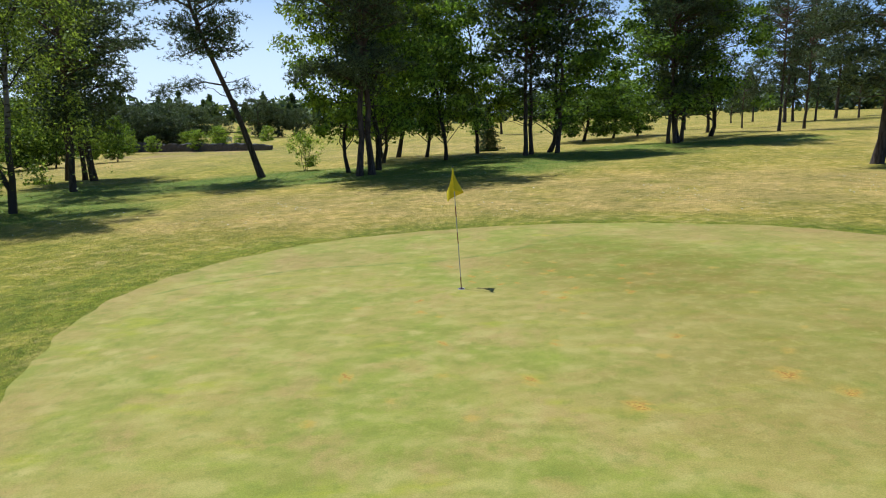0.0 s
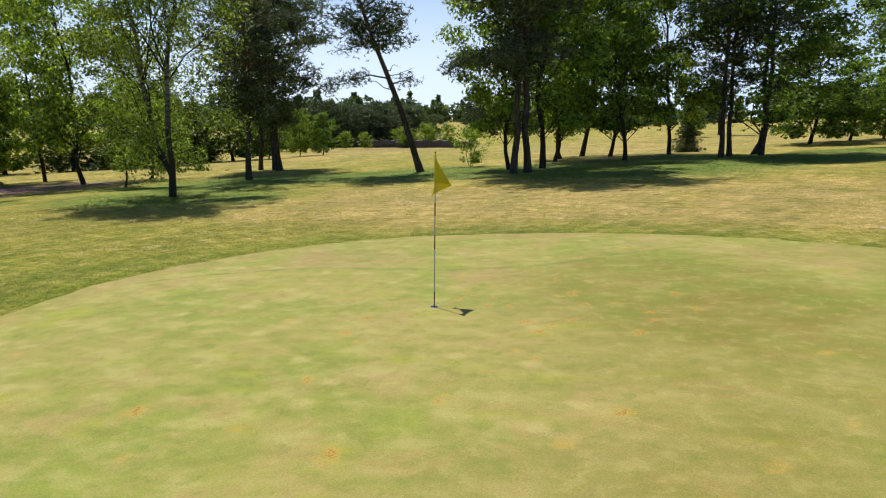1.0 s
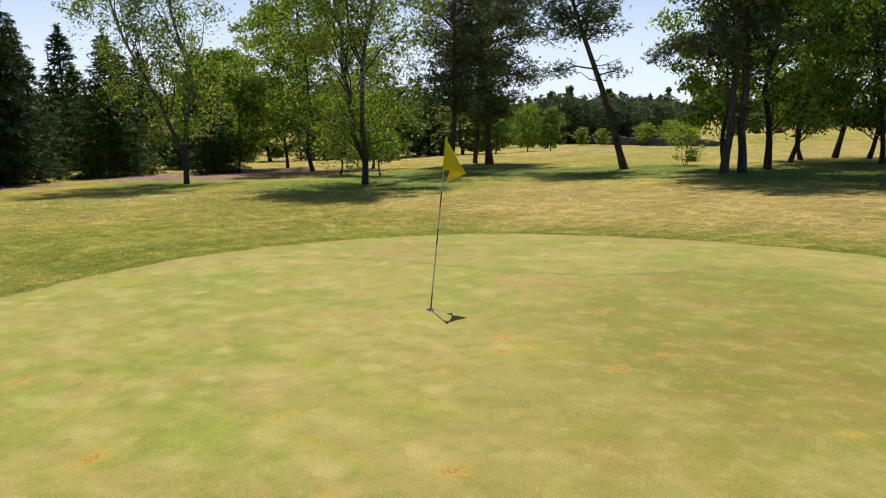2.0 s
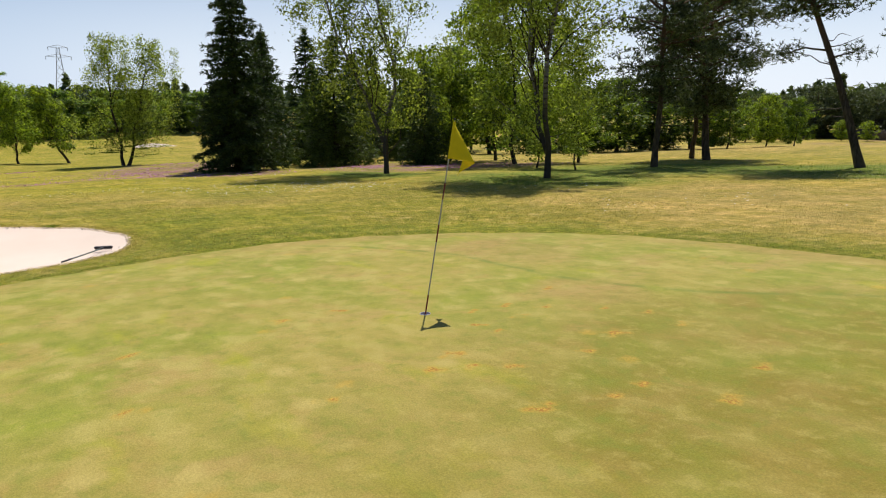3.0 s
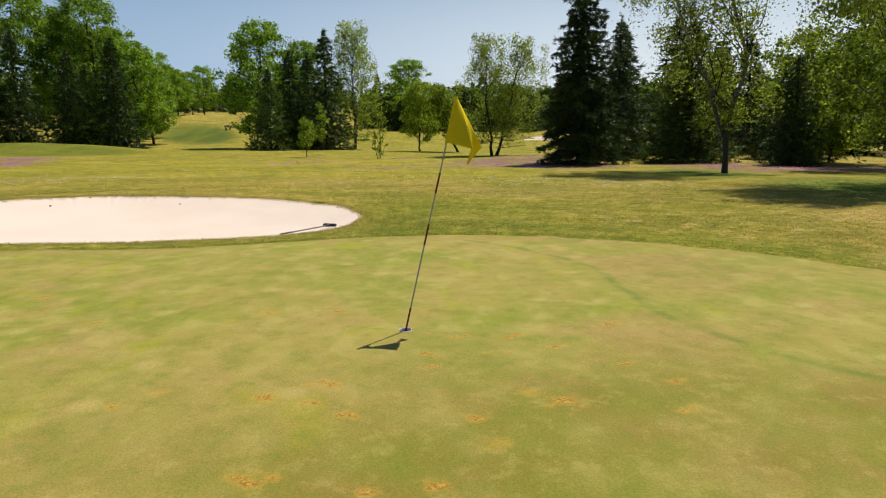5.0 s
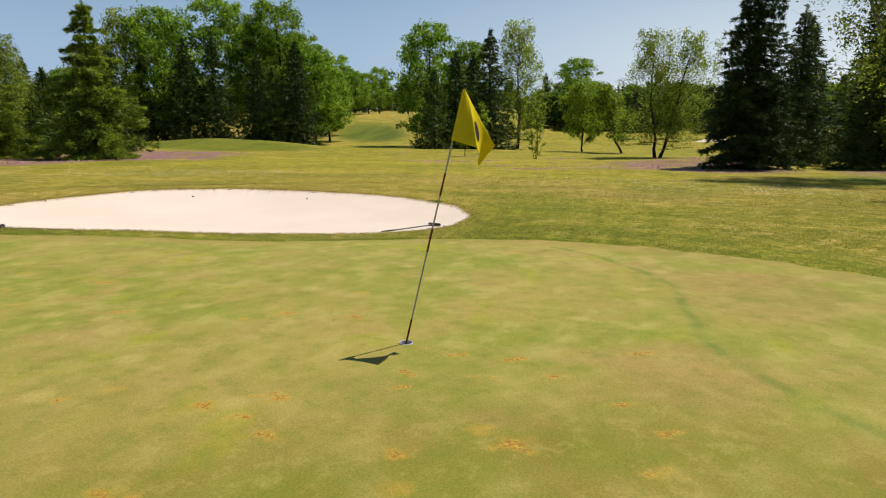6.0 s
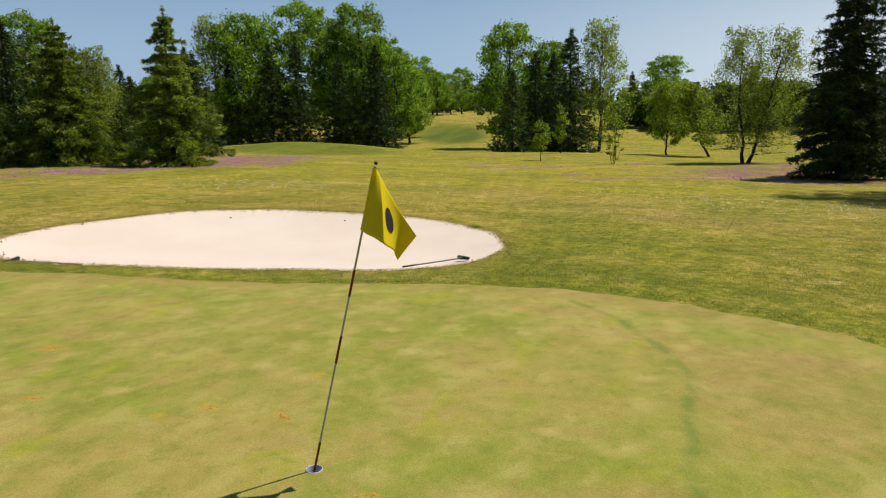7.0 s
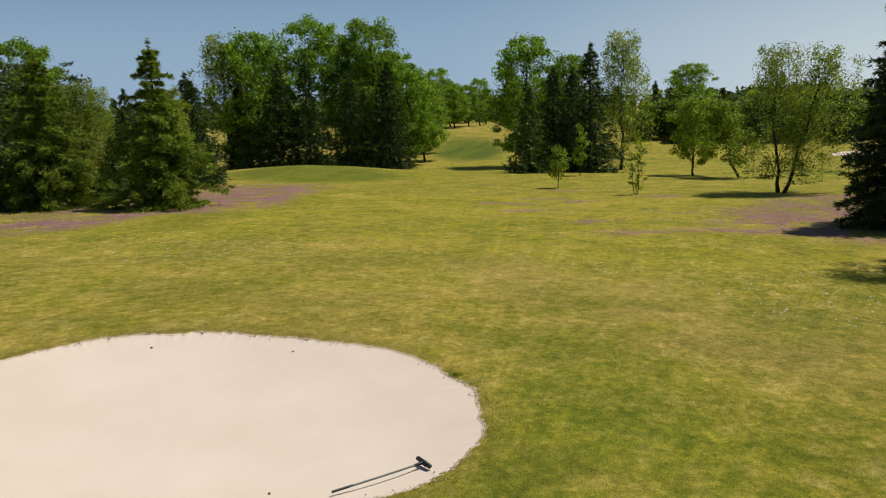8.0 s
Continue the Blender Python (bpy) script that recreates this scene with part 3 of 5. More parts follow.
def bunker():
    na, nr = 520, 40
    th = np.arange(na) * 2 * math.pi / na
    rng = np.random.default_rng(5)
    rag = 0.035 * np.interp(th, np.linspace(0, 2 * math.pi, 331), rng.normal(size=331)) + 0.05 * np.interp(th, np.linspace(0, 2 * math.pi, 61), rng.normal(size=61))
    edge = BUNKER(th) + rag
    t = np.linspace(0, 1, nr)
    R = 0.0008 + BUNKER(th)[:, None] * t[None] + rag[:, None] * t[None] ** 14
    X, Y = BX + R * np.cos(th)[:, None], BY + R * np.sin(th)[:, None]
    Z = sand_height(X, Y, t[None])
    i, j = np.meshgrid(np.arange(na), np.arange(nr - 1), indexing="ij")
    i2 = (i + 1) % na
    q = np.stack([i * nr + j, i * nr + j + 1, i2 * nr + j + 1, i2 * nr + j], -1).reshape(-1, 4)
    me = mesh_of("bunker_sand", np.stack([X, Y, Z], -1).reshape(-1, 3), q, M["sand"], True)
    tagged(new("bunker_sand", me), "pale raked sand of a shallow bunker", "bunker", kind="structure")
    # grassy lip round the sand
    offs = np.array([-0.05, -0.012, 0.02, 0.1, 0.35, 0.75, 1.2])
    drop = np.array([-0.07, -0.032, -0.008, 0.002, 0.003, 0.001, -0.012])
    R = edge[:, None] + offs[None]
    X, Y = BX + R * np.cos(th)[:, None], BY + R * np.sin(th)[:, None]
    Z = land(X, Y) + drop[None] + 0.004
    m = len(offs)
    i, j = np.meshgrid(np.arange(na), np.arange(m - 1), indexing="ij")
    i2 = (i + 1) % na
    q = np.stack([i * m + j, i * m + j + 1, i2 * m + j + 1, i2 * m + j], -1).reshape(-1, 4)
    me = mesh_of("bunker_lip", np.stack([X, Y, Z], -1).reshape(-1, 3), q, M["grass"], True)
    for k, v in ground_masks(X, Y).items():
        v = np.maximum(v, np.array([0.9, 0.9, 0.9, 0.6, 0.35, 0.1, 0.0])[None]) if k == "dry" else v
        me.attributes.new(k, "FLOAT", "POINT").data.foreach_set("value", v.astype(np.float32).ravel())
    spill = np.array([1.0, 0.9, 0.62, 0.28, 0.05, 0.0, 0.0])[None] * np.ones((na, 1))
    me.attributes.new("spill", "FLOAT", "POINT").data.foreach_set("value", spill.astype(np.float32).ravel())
    tagged(new("bunker_lip", me), "ragged turf lip round the sand bunker", "bunker lip", kind="structure")


ground()
putting_green()
bunker()


# ---- trees ----
def tree_thing(name, label, wood, limbs, crown, wood_mat, leaf_material, group="", limb_mat=None, split=0):
    root = new(name)
    v, f = join(wood)
    part("trunk", mesh_of("trunk", v, f, wood_mat, True), root)
    if limbs:
        big = [] if not split else sorted(limbs, key=lambda a: -np.ptp(a[0], axis=0).max())[:split]
        for v, f in big:
            part("limb", mesh_of("limb", v, f, limb_mat or wood_mat, True), root)
        v, f = join([a for a in limbs if not any(a is c for c in big)])
        tagged(part("branchwork", mesh_of("branchwork", v, f, limb_mat or wood_mat, True), root), kind="stuff")
    v, f = join(crown)
    part("crown", mesh_of("crown", v, f, leaf_material), root)
    return tagged(root, label, "tree", group)


def flare(t, r, foot=1.35):
    """Trunk radius by share of height."""
    return r * ((1 - t) ** 0.75 * 0.92 + 0.08) * (1 + (foot - 1) * np.exp(-t * 34))


def broad_tree(name, label, h, r, seed, leaf, bark="bark", base=0.3, n=None, size=0.16, clumps=120, lean=(0, 0), stems=1, droop=0.0, trunk=None,
               spread=0.75, squash=1.0, strand=0.0, hollow=0.45, group="", split=0, fork=0.16, bow=0.0, thin=0.0, flat=0.72, part_at=0.0):
    """A leafy tree: stems, limbs to every clump, and a crown of clumps."""
    rng = np.random.default_rng(seed)
    trunk = trunk or h * 0.018
    wood, limbs, crown, ways = [], [], [], []
    for s in range(stems):
        a = s * 2.4 + seed
        tilt = 0.0 if stems == 1 else fork
        top = (lean[0] + math.cos(a) * tilt * h, lean[1] + math.sin(a) * tilt * h, h * 0.9)
        p = wander(rng, (math.cos(a) * trunk * (stems > 1), math.sin(a) * trunk * (stems > 1), -0.15), top, 12, 0.045)
        rise = np.sin(np.linspace(0, 1, 12) ** 0.6 * math.pi)
        p[:, 0] += math.cos(a) * bow * rise
        p[:, 1] += math.sin(a) * bow * rise
        if part_at:
            rise = smooth(p[:, 2], 0.3 * part_at, 1.9 * part_at)[:, None]
            p[:, :2] = p[:, :2] * rise + np.array([0.10 * math.sin(seed), 0.10 * math.cos(seed)]) * (p[:, 2:3] / part_at) * (1 - rise)
        ways.append(p)
        wood.append(tube_arrays(p, flare(np.linspace(0, 1, 12), trunk / (stems ** 0.4)), 9))
    n = n or 12000
    per = n // clumps
    for c in range(clumps):
        u = rng.uniform(0.0, 1.0)
        zr = base + (1 - base) * (u ** 0.9)
        wide = math.sin(math.pi * min(1, 0.12 + 0.80 * ((zr - base) / (1 - base)) ** 0.8)) ** 0.65
        rad = r * wide * math.sqrt(rng.uniform(hollow ** 2, 1.0)) * rng.uniform(0.75, 1.12)
        a = rng.uniform(0, 2 * math.pi)
        way = ways[c % stems]
        mid = along(way, np.array([zr * 0.95]))[0]
        centre = np.array([mid[0] + math.cos(a) * rad, mid[1] + math.sin(a) * rad * squash, h * zr])
        th = max(0.12, zr - 0.12 - 0.35 * rad / h)
        foot = along(way, np.array([th]))[0]
        limb = wander(rng, foot, centre, 6, 0.14, 0.1)
        k = flare(np.array([th]), trunk)[0]
        if rng.uniform() < thin * (1 - smooth(zr, base + 0.12, base + 0.35)):
            continue
        if c % 3 == 0:
            limbs.append(tube_arrays(limb, np.linspace(min(k * 0.4, 0.012 + 0.009 * rad), 0.006, 6), 4))
        cs = spread * rng.uniform(0.6, 1.25)
        pts = unit(rng, per) * (rng.uniform(0.02, 1.0, (per, 1)) ** 0.42) * np.array([cs, cs, cs * flat]) + rng.normal(size=(per, 3)) * 0.08 * cs + centre
        if strand:
            pts[:, 2] -= rng.exponential(strand, per)
        t = rng.uniform(0.45, 1.0, per // 5)
        pts[: per // 5] = along(limb, t) + rng.normal(size=(per // 5, 3)) * cs * 0.3
        pts[:, 2] = np.maximum(pts[:, 2], base * h * rng.uniform(0.35, 0.9) + 0.2)
        face = (pts - centre) / cs * 0.9 + np.array([0, 0, 0.3]) + unit(rng, per) * 0.55
        face /= np.linalg.norm(face, axis=1)[:, None] + 1e-9
        crown.append(leaf_quads(rng, pts, size, droop, face))
    return tree_thing(name, label, wood, limbs, crown, M[bark], M[leaf], group, M["bark"], split)


def pine_tree(name, label, h, r, seed, base=0.45, clumps=70, per=34, lean=(0, 0), trunk=None, size=0.34, dead=6, way=None, group="", spread=1.0, split=0):
    """A Scots pine: long bare stem, crooked limbs, flat tufted pads."""
    rng = np.random.default_rng(seed)
    trunk = trunk or 0.014 * h
    p = wander(rng, (0, 0, -0.15), (lean[0], lean[1], h * 0.95), 14, 0.02)
    if way is not None:
        p = way
    wood = [tube_arrays(p, flare(np.linspace(0, 1, len(p)), trunk, 1.3), 9)]
    limbs, crown = [], []
    for c in range(clumps):
        zr = base + (0.98 - base) * rng.uniform(0, 1) ** 0.85
        wide = min(1.0, 0.35 + 1.5 * (zr - base)) * (1.0 if zr < 0.85 else 0.65)
        rad = r * wide * math.sqrt(rng.uniform(0.1, 1.0))
        a = rng.uniform(0, 2 * math.pi)
        mid = along(p, np.array([zr]))[0]
        centre = mid + np.array([math.cos(a) * rad, math.sin(a) * rad, rad * rng.uniform(-0.15, 0.25)])
        foot = along(p, np.array([max(0.2, zr - 0.25 * rad / h)]))[0]
        limb = wander(rng, foot, centre, 6, 0.12, rng.uniform(-0.08, 0.1))
        if size < 0.4 or c % 3 == 0:
            limbs.append(tube_arrays(limb, np.linspace(0.03 + 0.011 * rad, 0.012, 6), 4))
        cs = rng.uniform(0.55, 1.0) * spread
        pts = unit(rng, per) * (rng.uniform(0.02, 1.0, (per, 1)) ** 0.45) * np.array([cs, cs, cs * 0.42]) + centre
        pts[: per // 4] = along(limb, rng.uniform(0.4, 1, per // 4)) + rng.normal(size=(per // 4, 3)) * 0.22
        crown.append(needles(rng, pts, size, size * 0.13, 7, 0.35))
    for c in range(dead):
        t = rng.uniform(0.16, base)
        foot = along(p, np.array([t]))[0]
        a = rng.uniform(0, 2 * math.pi)
        tip = foot + np.array([math.cos(a), math.sin(a), rng.uniform(-0.1, 0.35)]) * rng.uniform(0.5, 1.8)
        limbs.append(tube_arrays(wander(rng, foot, tip, 5, 0.12), np.linspace(0.03, 0.008, 5), 4))
    return tree_thing(name, label, wood, limbs, crown, M["pinebark"], M["pine"], group, None, split)


def spruce_tree(name, label, h, r, seed, leaf="spruce", tiers=34, arms=11, per=24, size=0.28, base=0.02, group="", ragged=0.22, taper=0.82):
    """A conical spruce with drooping tiers."""
    rng = np.random.default_rng(seed)
    p = wander(rng, (0, 0, -0.1), (0, 0, h), 10, 0.008)
    wood = [tube_arrays(p, flare(np.linspace(0, 1, 10), h * 0.016), 8)]
    limbs, crown = [], []
    for k in range(tiers):
        zr = base + (0.985 - base) * (k / tiers) ** 0.92 + rng.uniform(-0.008, 0.008)
        R = r * (1 - zr) ** taper * (0.75 + 0.25 * min(1, zr / 0.08)) + 0.1
        m = max(5, int(arms * (0.4 + 0.6 * (1 - zr))))
        a0 = rng.uniform(0, 6.28)
        for b in range(m):
            a = a0 + b * 6.283 / m + rng.uniform(-0.25, 0.25)
            L = R * rng.uniform(1 - 2 * ragged, 1 + ragged)
            out = np.array([math.cos(a), math.sin(a), 0.0])
            t = np.linspace(0, 1, 6)
            limb = np.array([0, 0, h * zr]) + out * (t * L)[:, None]
            limb[:, 2] += L * (0.10 * t - 0.42 * t * t + 0.14 * t ** 4) * (1.15 - zr)
            limb += rng.normal(size=limb.shape) * 0.02 * L
            if b % (1 if size < 0.4 and zr > 0.6 else 3) == 0:
                limbs.append(tube_arrays(limb[::2] if size > 0.4 else limb, np.linspace(0.02 + 0.006 * L, 0.006, 3 if size > 0.4 else 6), 3))
            cnt = max(4, int(per * (0.35 + L / max(r, 0.1))))
            tt = rng.uniform(0.02, 1.0, cnt) ** 0.62
            pts = along(limb, tt)
            side = np.array([-out[1], out[0], 0])
            pts = pts + side * (rng.normal(size=cnt) * 0.15 * L * (1.1 - 0.8 * tt))[:, None]
            pts[:, 2] -= np.abs(rng.normal(size=cnt)) * 0.12
            nv, nf = needles(rng, pts, size * (0.75 + 0.5 * (1 - zr)), size * 0.12, 5, -0.2, out[None] * 0.8 + side[None] * rng.normal(size=cnt)[:, None] * 0.5)
            crown.append((nv + 0, nf))
    pts = np.stack([rng.normal(size=40) * 0.06, rng.normal(size=40) * 0.06, rng.uniform(h * 0.93, h * 1.01, 40)], -1)
    crown.append(needles(rng, pts, size * 0.6, size * 0.08, 4, 0.5))
    return tree_thing(name, label, wood, limbs, crown, M["bark"], M[leaf], group)


def stand(ob, x, y, turn=0.0, scale=1.0, wide=1.0):
    """Put a tree on the land."""
    ob.matrix_basis = pose(x, y, land1(x, y) - 0.04, 0, 0, turn) @ Matrix.Diagonal((scale * wide, scale * wide, scale, 1))
    return ob


def again(ob, x, y, turn=0.0, scale=1.0, wide=1.0):
    s = ob.scale.copy()
    ob.scale = (1, 1, 1)
    c = copy_thing(ob, pose(x, y, land1(x, y) - 0.04, 0, 0, turn) @ Matrix.Diagonal((scale * wide, scale * wide, scale, 1)))
    ob.scale = s
    return c


# lighter builds for trees that stand far off
PF = stand(pine_tree("pine_tree", "tall pine among others on the far rise", 14.5, 3.6, 34, 0.22, 60, 12, trunk=0.2, size=0.5, group="far pines on the rise"), 62, 88, 170, 1.15)
PG = stand(pine_tree("pine_tree", "tall pine among others on the far rise", 15.0, 3.8, 35, 0.18, 64, 12, lean=(0.5, 0.3), trunk=0.2, size=0.5, group="far pines on the rise"), 48.7, 92.4, 0, 1.25)
PK = stand(pine_tree("pine_tree", "dark rounded pine in a far clump", 8.0, 4.2, 36, 0.05, 60, 17, trunk=0.16, size=0.6, spread=1.7, dead=0, group="far pine clump"), -56, 117)
SF = stand(spruce_tree("spruce_tree", "dark spruce in a far mixed wood", 12.3, 3.3, 56, tiers=27, arms=10, per=6, size=0.68, group="spruces in the far woods"), -94.2, -63.0, 0, 1.3)
SG = stand(spruce_tree("spruce_tree", "green spruce in a far mixed wood", 10.0, 3.4, 57, "spruce_mid", tiers=25, arms=10, per=6, size=0.68, group="spruces in the far woods"), -90.0, -22.4, 200, 1.05)

DF = stand(broad_tree("maple_tree", "leafy green tree across the heather strip", 11.5, 4.2, 44, "bright", "bark", 0.1, 6800, 0.33, 90, trunk=0.14, hollow=0.2, spread=1.0, group="trees past the birches"), -47, 27, 10, 0.8)
DG = stand(broad_tree("oak_tree", "leafy green tree across the heather strip", 13.0, 5.0, 45, "oak", "bark", 0.08, 7800, 0.36, 100, trunk=0.18, hollow=0.2, spread=1.1, group="trees past the birches"), -67.5, 43.5, 20, 0.95)

# the leaning pine by the gap
t14 = np.linspace(0, 1, 14)
lean_way = np.stack([-4.0 * t14 ** 0.9, -1.6 * t14, -0.15 + 13.2 * t14], -1) + np.stack([0.15 * np.sin(t14 * 7), 0.1 * np.sin(t14 * 5), 0 * t14], -1)
lean_pine = stand(pine_tree("leaning_pine_tree", "slender pine leaning steeply over shaded grass", 13.5, 4.6, 11, 0.5, 66, 62, trunk=0.19, spread=1.2, way=lean_way, dead=7, size=0.2, split=10), -10.7, 28.6)


def low_bough(tree, way, t, tip, seed, tufts):
    """A long low bough with sparse tufts."""
    rng = np.random.default_rng(seed)
    foot = along(way, np.array([t]))[0]
    limb = wander(rng, foot, foot + np.array(tip), 12, 0.13, 0.1)
    bough = part("limb", mesh_of("limb", *tube_arrays(limb, np.linspace(0.055, 0.01, 12), 6), M["pinebark"], True), tree)
    pts = along(limb, rng.uniform(0.35, 1.0, tufts)) + np.clip(rng.normal(size=(tufts, 3)), -2, 2) * np.array([0.3, 0.3, 0.22])
    tagged(part("needle_spray", mesh_of("needle_spray", *needles(rng, pts, 0.19, 0.018, 7, 0.2), M["pine"]), bough), kind="stuff")


low_bough(lean_pine, lean_way, 0.40, (-3.0, -1.6, -0.7), 1, 330)
low_bough(lean_pine, lean_way, 0.37, (1.2, 0.5, 0.3), 2, 90)
low_bough(lean_pine, lean_way, 0.55, (-1.9, -0.9, -0.6), 3, 70)

# birches beside the green
stand(broad_tree("birch_tree", "tall birch with a forked dark-footed trunk", 16.0, 3.9, 21, "birch", "birchbark", 0.08, 45000, 0.12, 190, stems=2, droop=0.5, part_at=1.5,
                 trunk=0.17, spread=0.72, strand=0.55, hollow=0.3, split=10, fork=0.05, bow=0.75, thin=0.3), -17.8, 16.6, 60)
stand(broad_tree("birch_tree", "open-crowned birch with a leaning forked trunk", 13.5, 3.5, 22, "birch", "birchbark", 0.2, 25000, 0.13, 110, lean=(-1.6, 0.3), droop=0.4, stems=2, part_at=2.6,
                 trunk=0.17, spread=0.8, strand=0.4, hollow=0.2, split=8, thin=0.35, fork=0.12), -28.6, 14.2, 65)

# pines
P1 = stand(pine_tree("pine_tree", "dark Scots pine with a long bare trunk", 14.5, 4.3, 31, 0.24, 74, 56, trunk=0.17, group="pines beside the birches", size=0.25, spread=1.3), -20.2, 26.0)
P2 = stand(pine_tree("pine_tree", "dark Scots pine with a long bare trunk", 15.5, 4.0, 32, 0.30, 64, 52, lean=(0.5, 0.3), trunk=0.155, group="pines beside the birches", size=0.25, spread=1.25), -25.6, 35.6)
P3 = stand(pine_tree("pine_tree", "dark Scots pine with a long bare trunk", 15.0, 4.5, 33, 0.2, 80, 54, lean=(-0.9, -0.4), trunk=0.22, group="pines beside the birches", size=0.25, spread=1.3), -22.8, 33.6)
again(P1, -24.2, 35.2, 140, 0.95)
for x, y, turn, s in ((-4.85, 25.9, 30, 1.12), (-4.25, 26.6, 200, 1.18)):
    PL = tagged(again(P2, x, y, turn, s), group="trees over the long shade")
    low_bough(PL, np.array([(0.0, 0.0, -0.15), (0.45, 0.25, 14.5)]), 0.29, (-3.0, 0.4, 0.4) if turn == 30 else (1.5, 2.4, 0.5), turn, 420)
for src, x, y, turn, s in ((P2, 5.35, 38.4, 80, 1.05), (P2, 7.7, 39.2, 10, 1.0), (P2, 5.9, 39.4, 210, 1.0), (P2, 17.5, 45.4, 250, 1.0), (P2, 19.3, 47.8, 20, 1.05), (P1, 18.3, 46.2, 20, 0.95)):
    tagged(again(src, x, y, turn, s), group="pines on the rise")
PR = tagged(again(P3, 19.3, 20.6, 100, 1.1), "stout pine with low dark boughs on dry grass", group="pines on the rise")
for t, tip, seed in ((0.30, (0.5, 3.0, 0.1), 41), (0.38, (0.9, 2.8, 0.3), 42), (0.44, (-0.4, 3.1, 0.2), 43)):
    low_bough(PR, np.array([(0.0, 0.0, -0.15), (-0.9, -0.4, 14.25)]), t, tip, seed, 420)
for src, x, y, turn, s in ((P2, 33.0, 60.0, 40, 1.0), (P1, 27.0, 63.0, 160, 0.95), (P2, 38.5, 66.0, 250, 1.0)):
    tagged(again(src, x, y, turn, s), group="pines on the rise")
for x, y, turn, s in ((50.6, 93.8, 90, 1.0), (52.5, 91.1, 200, 0.8), (58.0, 96.0, 300, 1.1), (64.5, 101.3, 20, 0.8), (75, 98, 130, 1.2), (50.7, 107.8, 10, 0.75), (38.4, 82, 70, 0.6), (45.8, 104.4, 30, 0.6), (33, 88, 130, 0.6), (70, 118, 60, 1.1), (84, 110, 260, 1.2)):
    tagged(again((PF, PG)[int(x) % 2], x, y, turn, s), "tall pine among others on the far rise", group="far pines on the rise")
for x, y, turn, s in ((7.3, 85, 50, 0.8), (-76, 57, 10, 0.7), (-72, 62, 70, 0.75), (-66, 70, 170, 0.42), (-78, 66, 20, 0.8), (-72, 49, 100, 0.8), (-48, 60, 60, 0.32)):
    tagged(again((PF, PG)[int(abs(x)) % 2], x, y, turn, s), "pine standing alone across the fairway", group="pines across the fairway")
for x, y, turn, s in ((-53, 117.6, 80, 0.57), (-50, 118, 160, 0.52), (-46.5, 120.5, 40, 0.46), (-38.9, 153.8, 300, 0.55), (-43, 152, 20, 0.57), (-35, 156, 110, 0.53), (-44, 126, 110, 0.42),
                      (-60, 106.3, 200, 0.45), (-64, 104, 20, 0.45), (-69, 106, 70, 0.5), (-57, 111, 170, 0.47), (-49, 122, 30, 0.5)):
    again(PK, x, y, turn, s * 1.75 * (0.7, 1.1, 0.9)[int(abs(x)) % 3], 0.95)

for k, (x, y) in enumerate(((-54.5, 92), (-52.3, 94.9), (-50.9, 91.7), (-49.4, 97.0), (-47.9, 93.4), (-46.4, 99.2), (-44.9, 95.5), (-43.4, 100.7), (-41.5, 97.4), (-57.0, 89.5), (-60.0, 88.0))):
    again(PK, x, y, k * 77, 0.52 + 0.10 * (k * 7 % 5), 1.0)

# broad-leaved trees over the long shade
D1 = stand(broad_tree("oak_tree", "dense green oak with a dark trunk", 15.0, 4.4, 41, "oak", "bark", 0.16, 14000, 0.2, 75, trunk=0.16, hollow=0.25, spread=1.05, flat=0.5, group="trees over the long shade"), -4.3, 30.8)
D2 = stand(broad_tree("oak_tree", "dense green oak with a dark trunk", 13.5, 4.3, 42, "oak", "bark", 0.14, 12500, 0.2, 70, lean=(-1.4, 0), trunk=0.13, hollow=0.25, spread=1.05, flat=0.5, group="trees over the long shade"), -0.25, 36.6)
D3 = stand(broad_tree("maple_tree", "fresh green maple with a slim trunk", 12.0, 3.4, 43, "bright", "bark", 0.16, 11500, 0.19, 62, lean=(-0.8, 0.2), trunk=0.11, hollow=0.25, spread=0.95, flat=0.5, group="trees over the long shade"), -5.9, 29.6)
again(D1, -4.1, 45.6, 70, 1.05)
again(D2, -1.75, 42.6, 150, 1.0)
again(D2, -4.6, 39.1, 250, 0.9)
again(D3, -4.5, 35.8, 150, 1.05)
again(D3, 2.2, 44.0, 40, 1.2)
tagged(again(D1, 18.6, 46.6, 200, 1.2, 1.2), group="pines on the rise")
tagged(again(D2, 23.4, 52.5, 20, 1.2, 1.2), group="pines on the rise")
tagged(again(D2, 7.4, 41.5, 100, 1.1, 1.25), group="pines on the rise")
tagged(again(DG, 13.2, 58.0, 300, 0.62, 1.45), "dark thicket of leafy stems on the rise", group="pines on the rise")
for x, y, turn, s, src in ((-31.2, 25.1, 10, 1.15, D3), (-37.7, 28.2, 80, 1.0, D3), (-30.0, 29.5, 60, 0.7, D2), (-25.6, 22.3, 200, 0.5, D3), (-22.6, 22.6, 30, 0.4, D3), (-60, 38.5, 80, 0.7, DG), (-82, 50, 190, 0.9, DG),
                           (-54, 31, 300, 0.62, DG), (-40, 25.5, 130, 0.62, DF), (-34.8, 57.2, 0, 0.42, DF), (-50.1, 54, 60, 0.42, DF), (-51.8, 59.4, 10, 0.33, DG), (-40.3, 56.1, 130, 0.34, DG), (-36, 53.2, 20, 0.42, DG), (-55.5, 55.6, 10, 0.45, DG), (-32.5, 58, 0, 0.33, DG)):
    tagged(again(src, x, y, turn, s), "leafy green tree across the heather strip", group="trees past the birches")

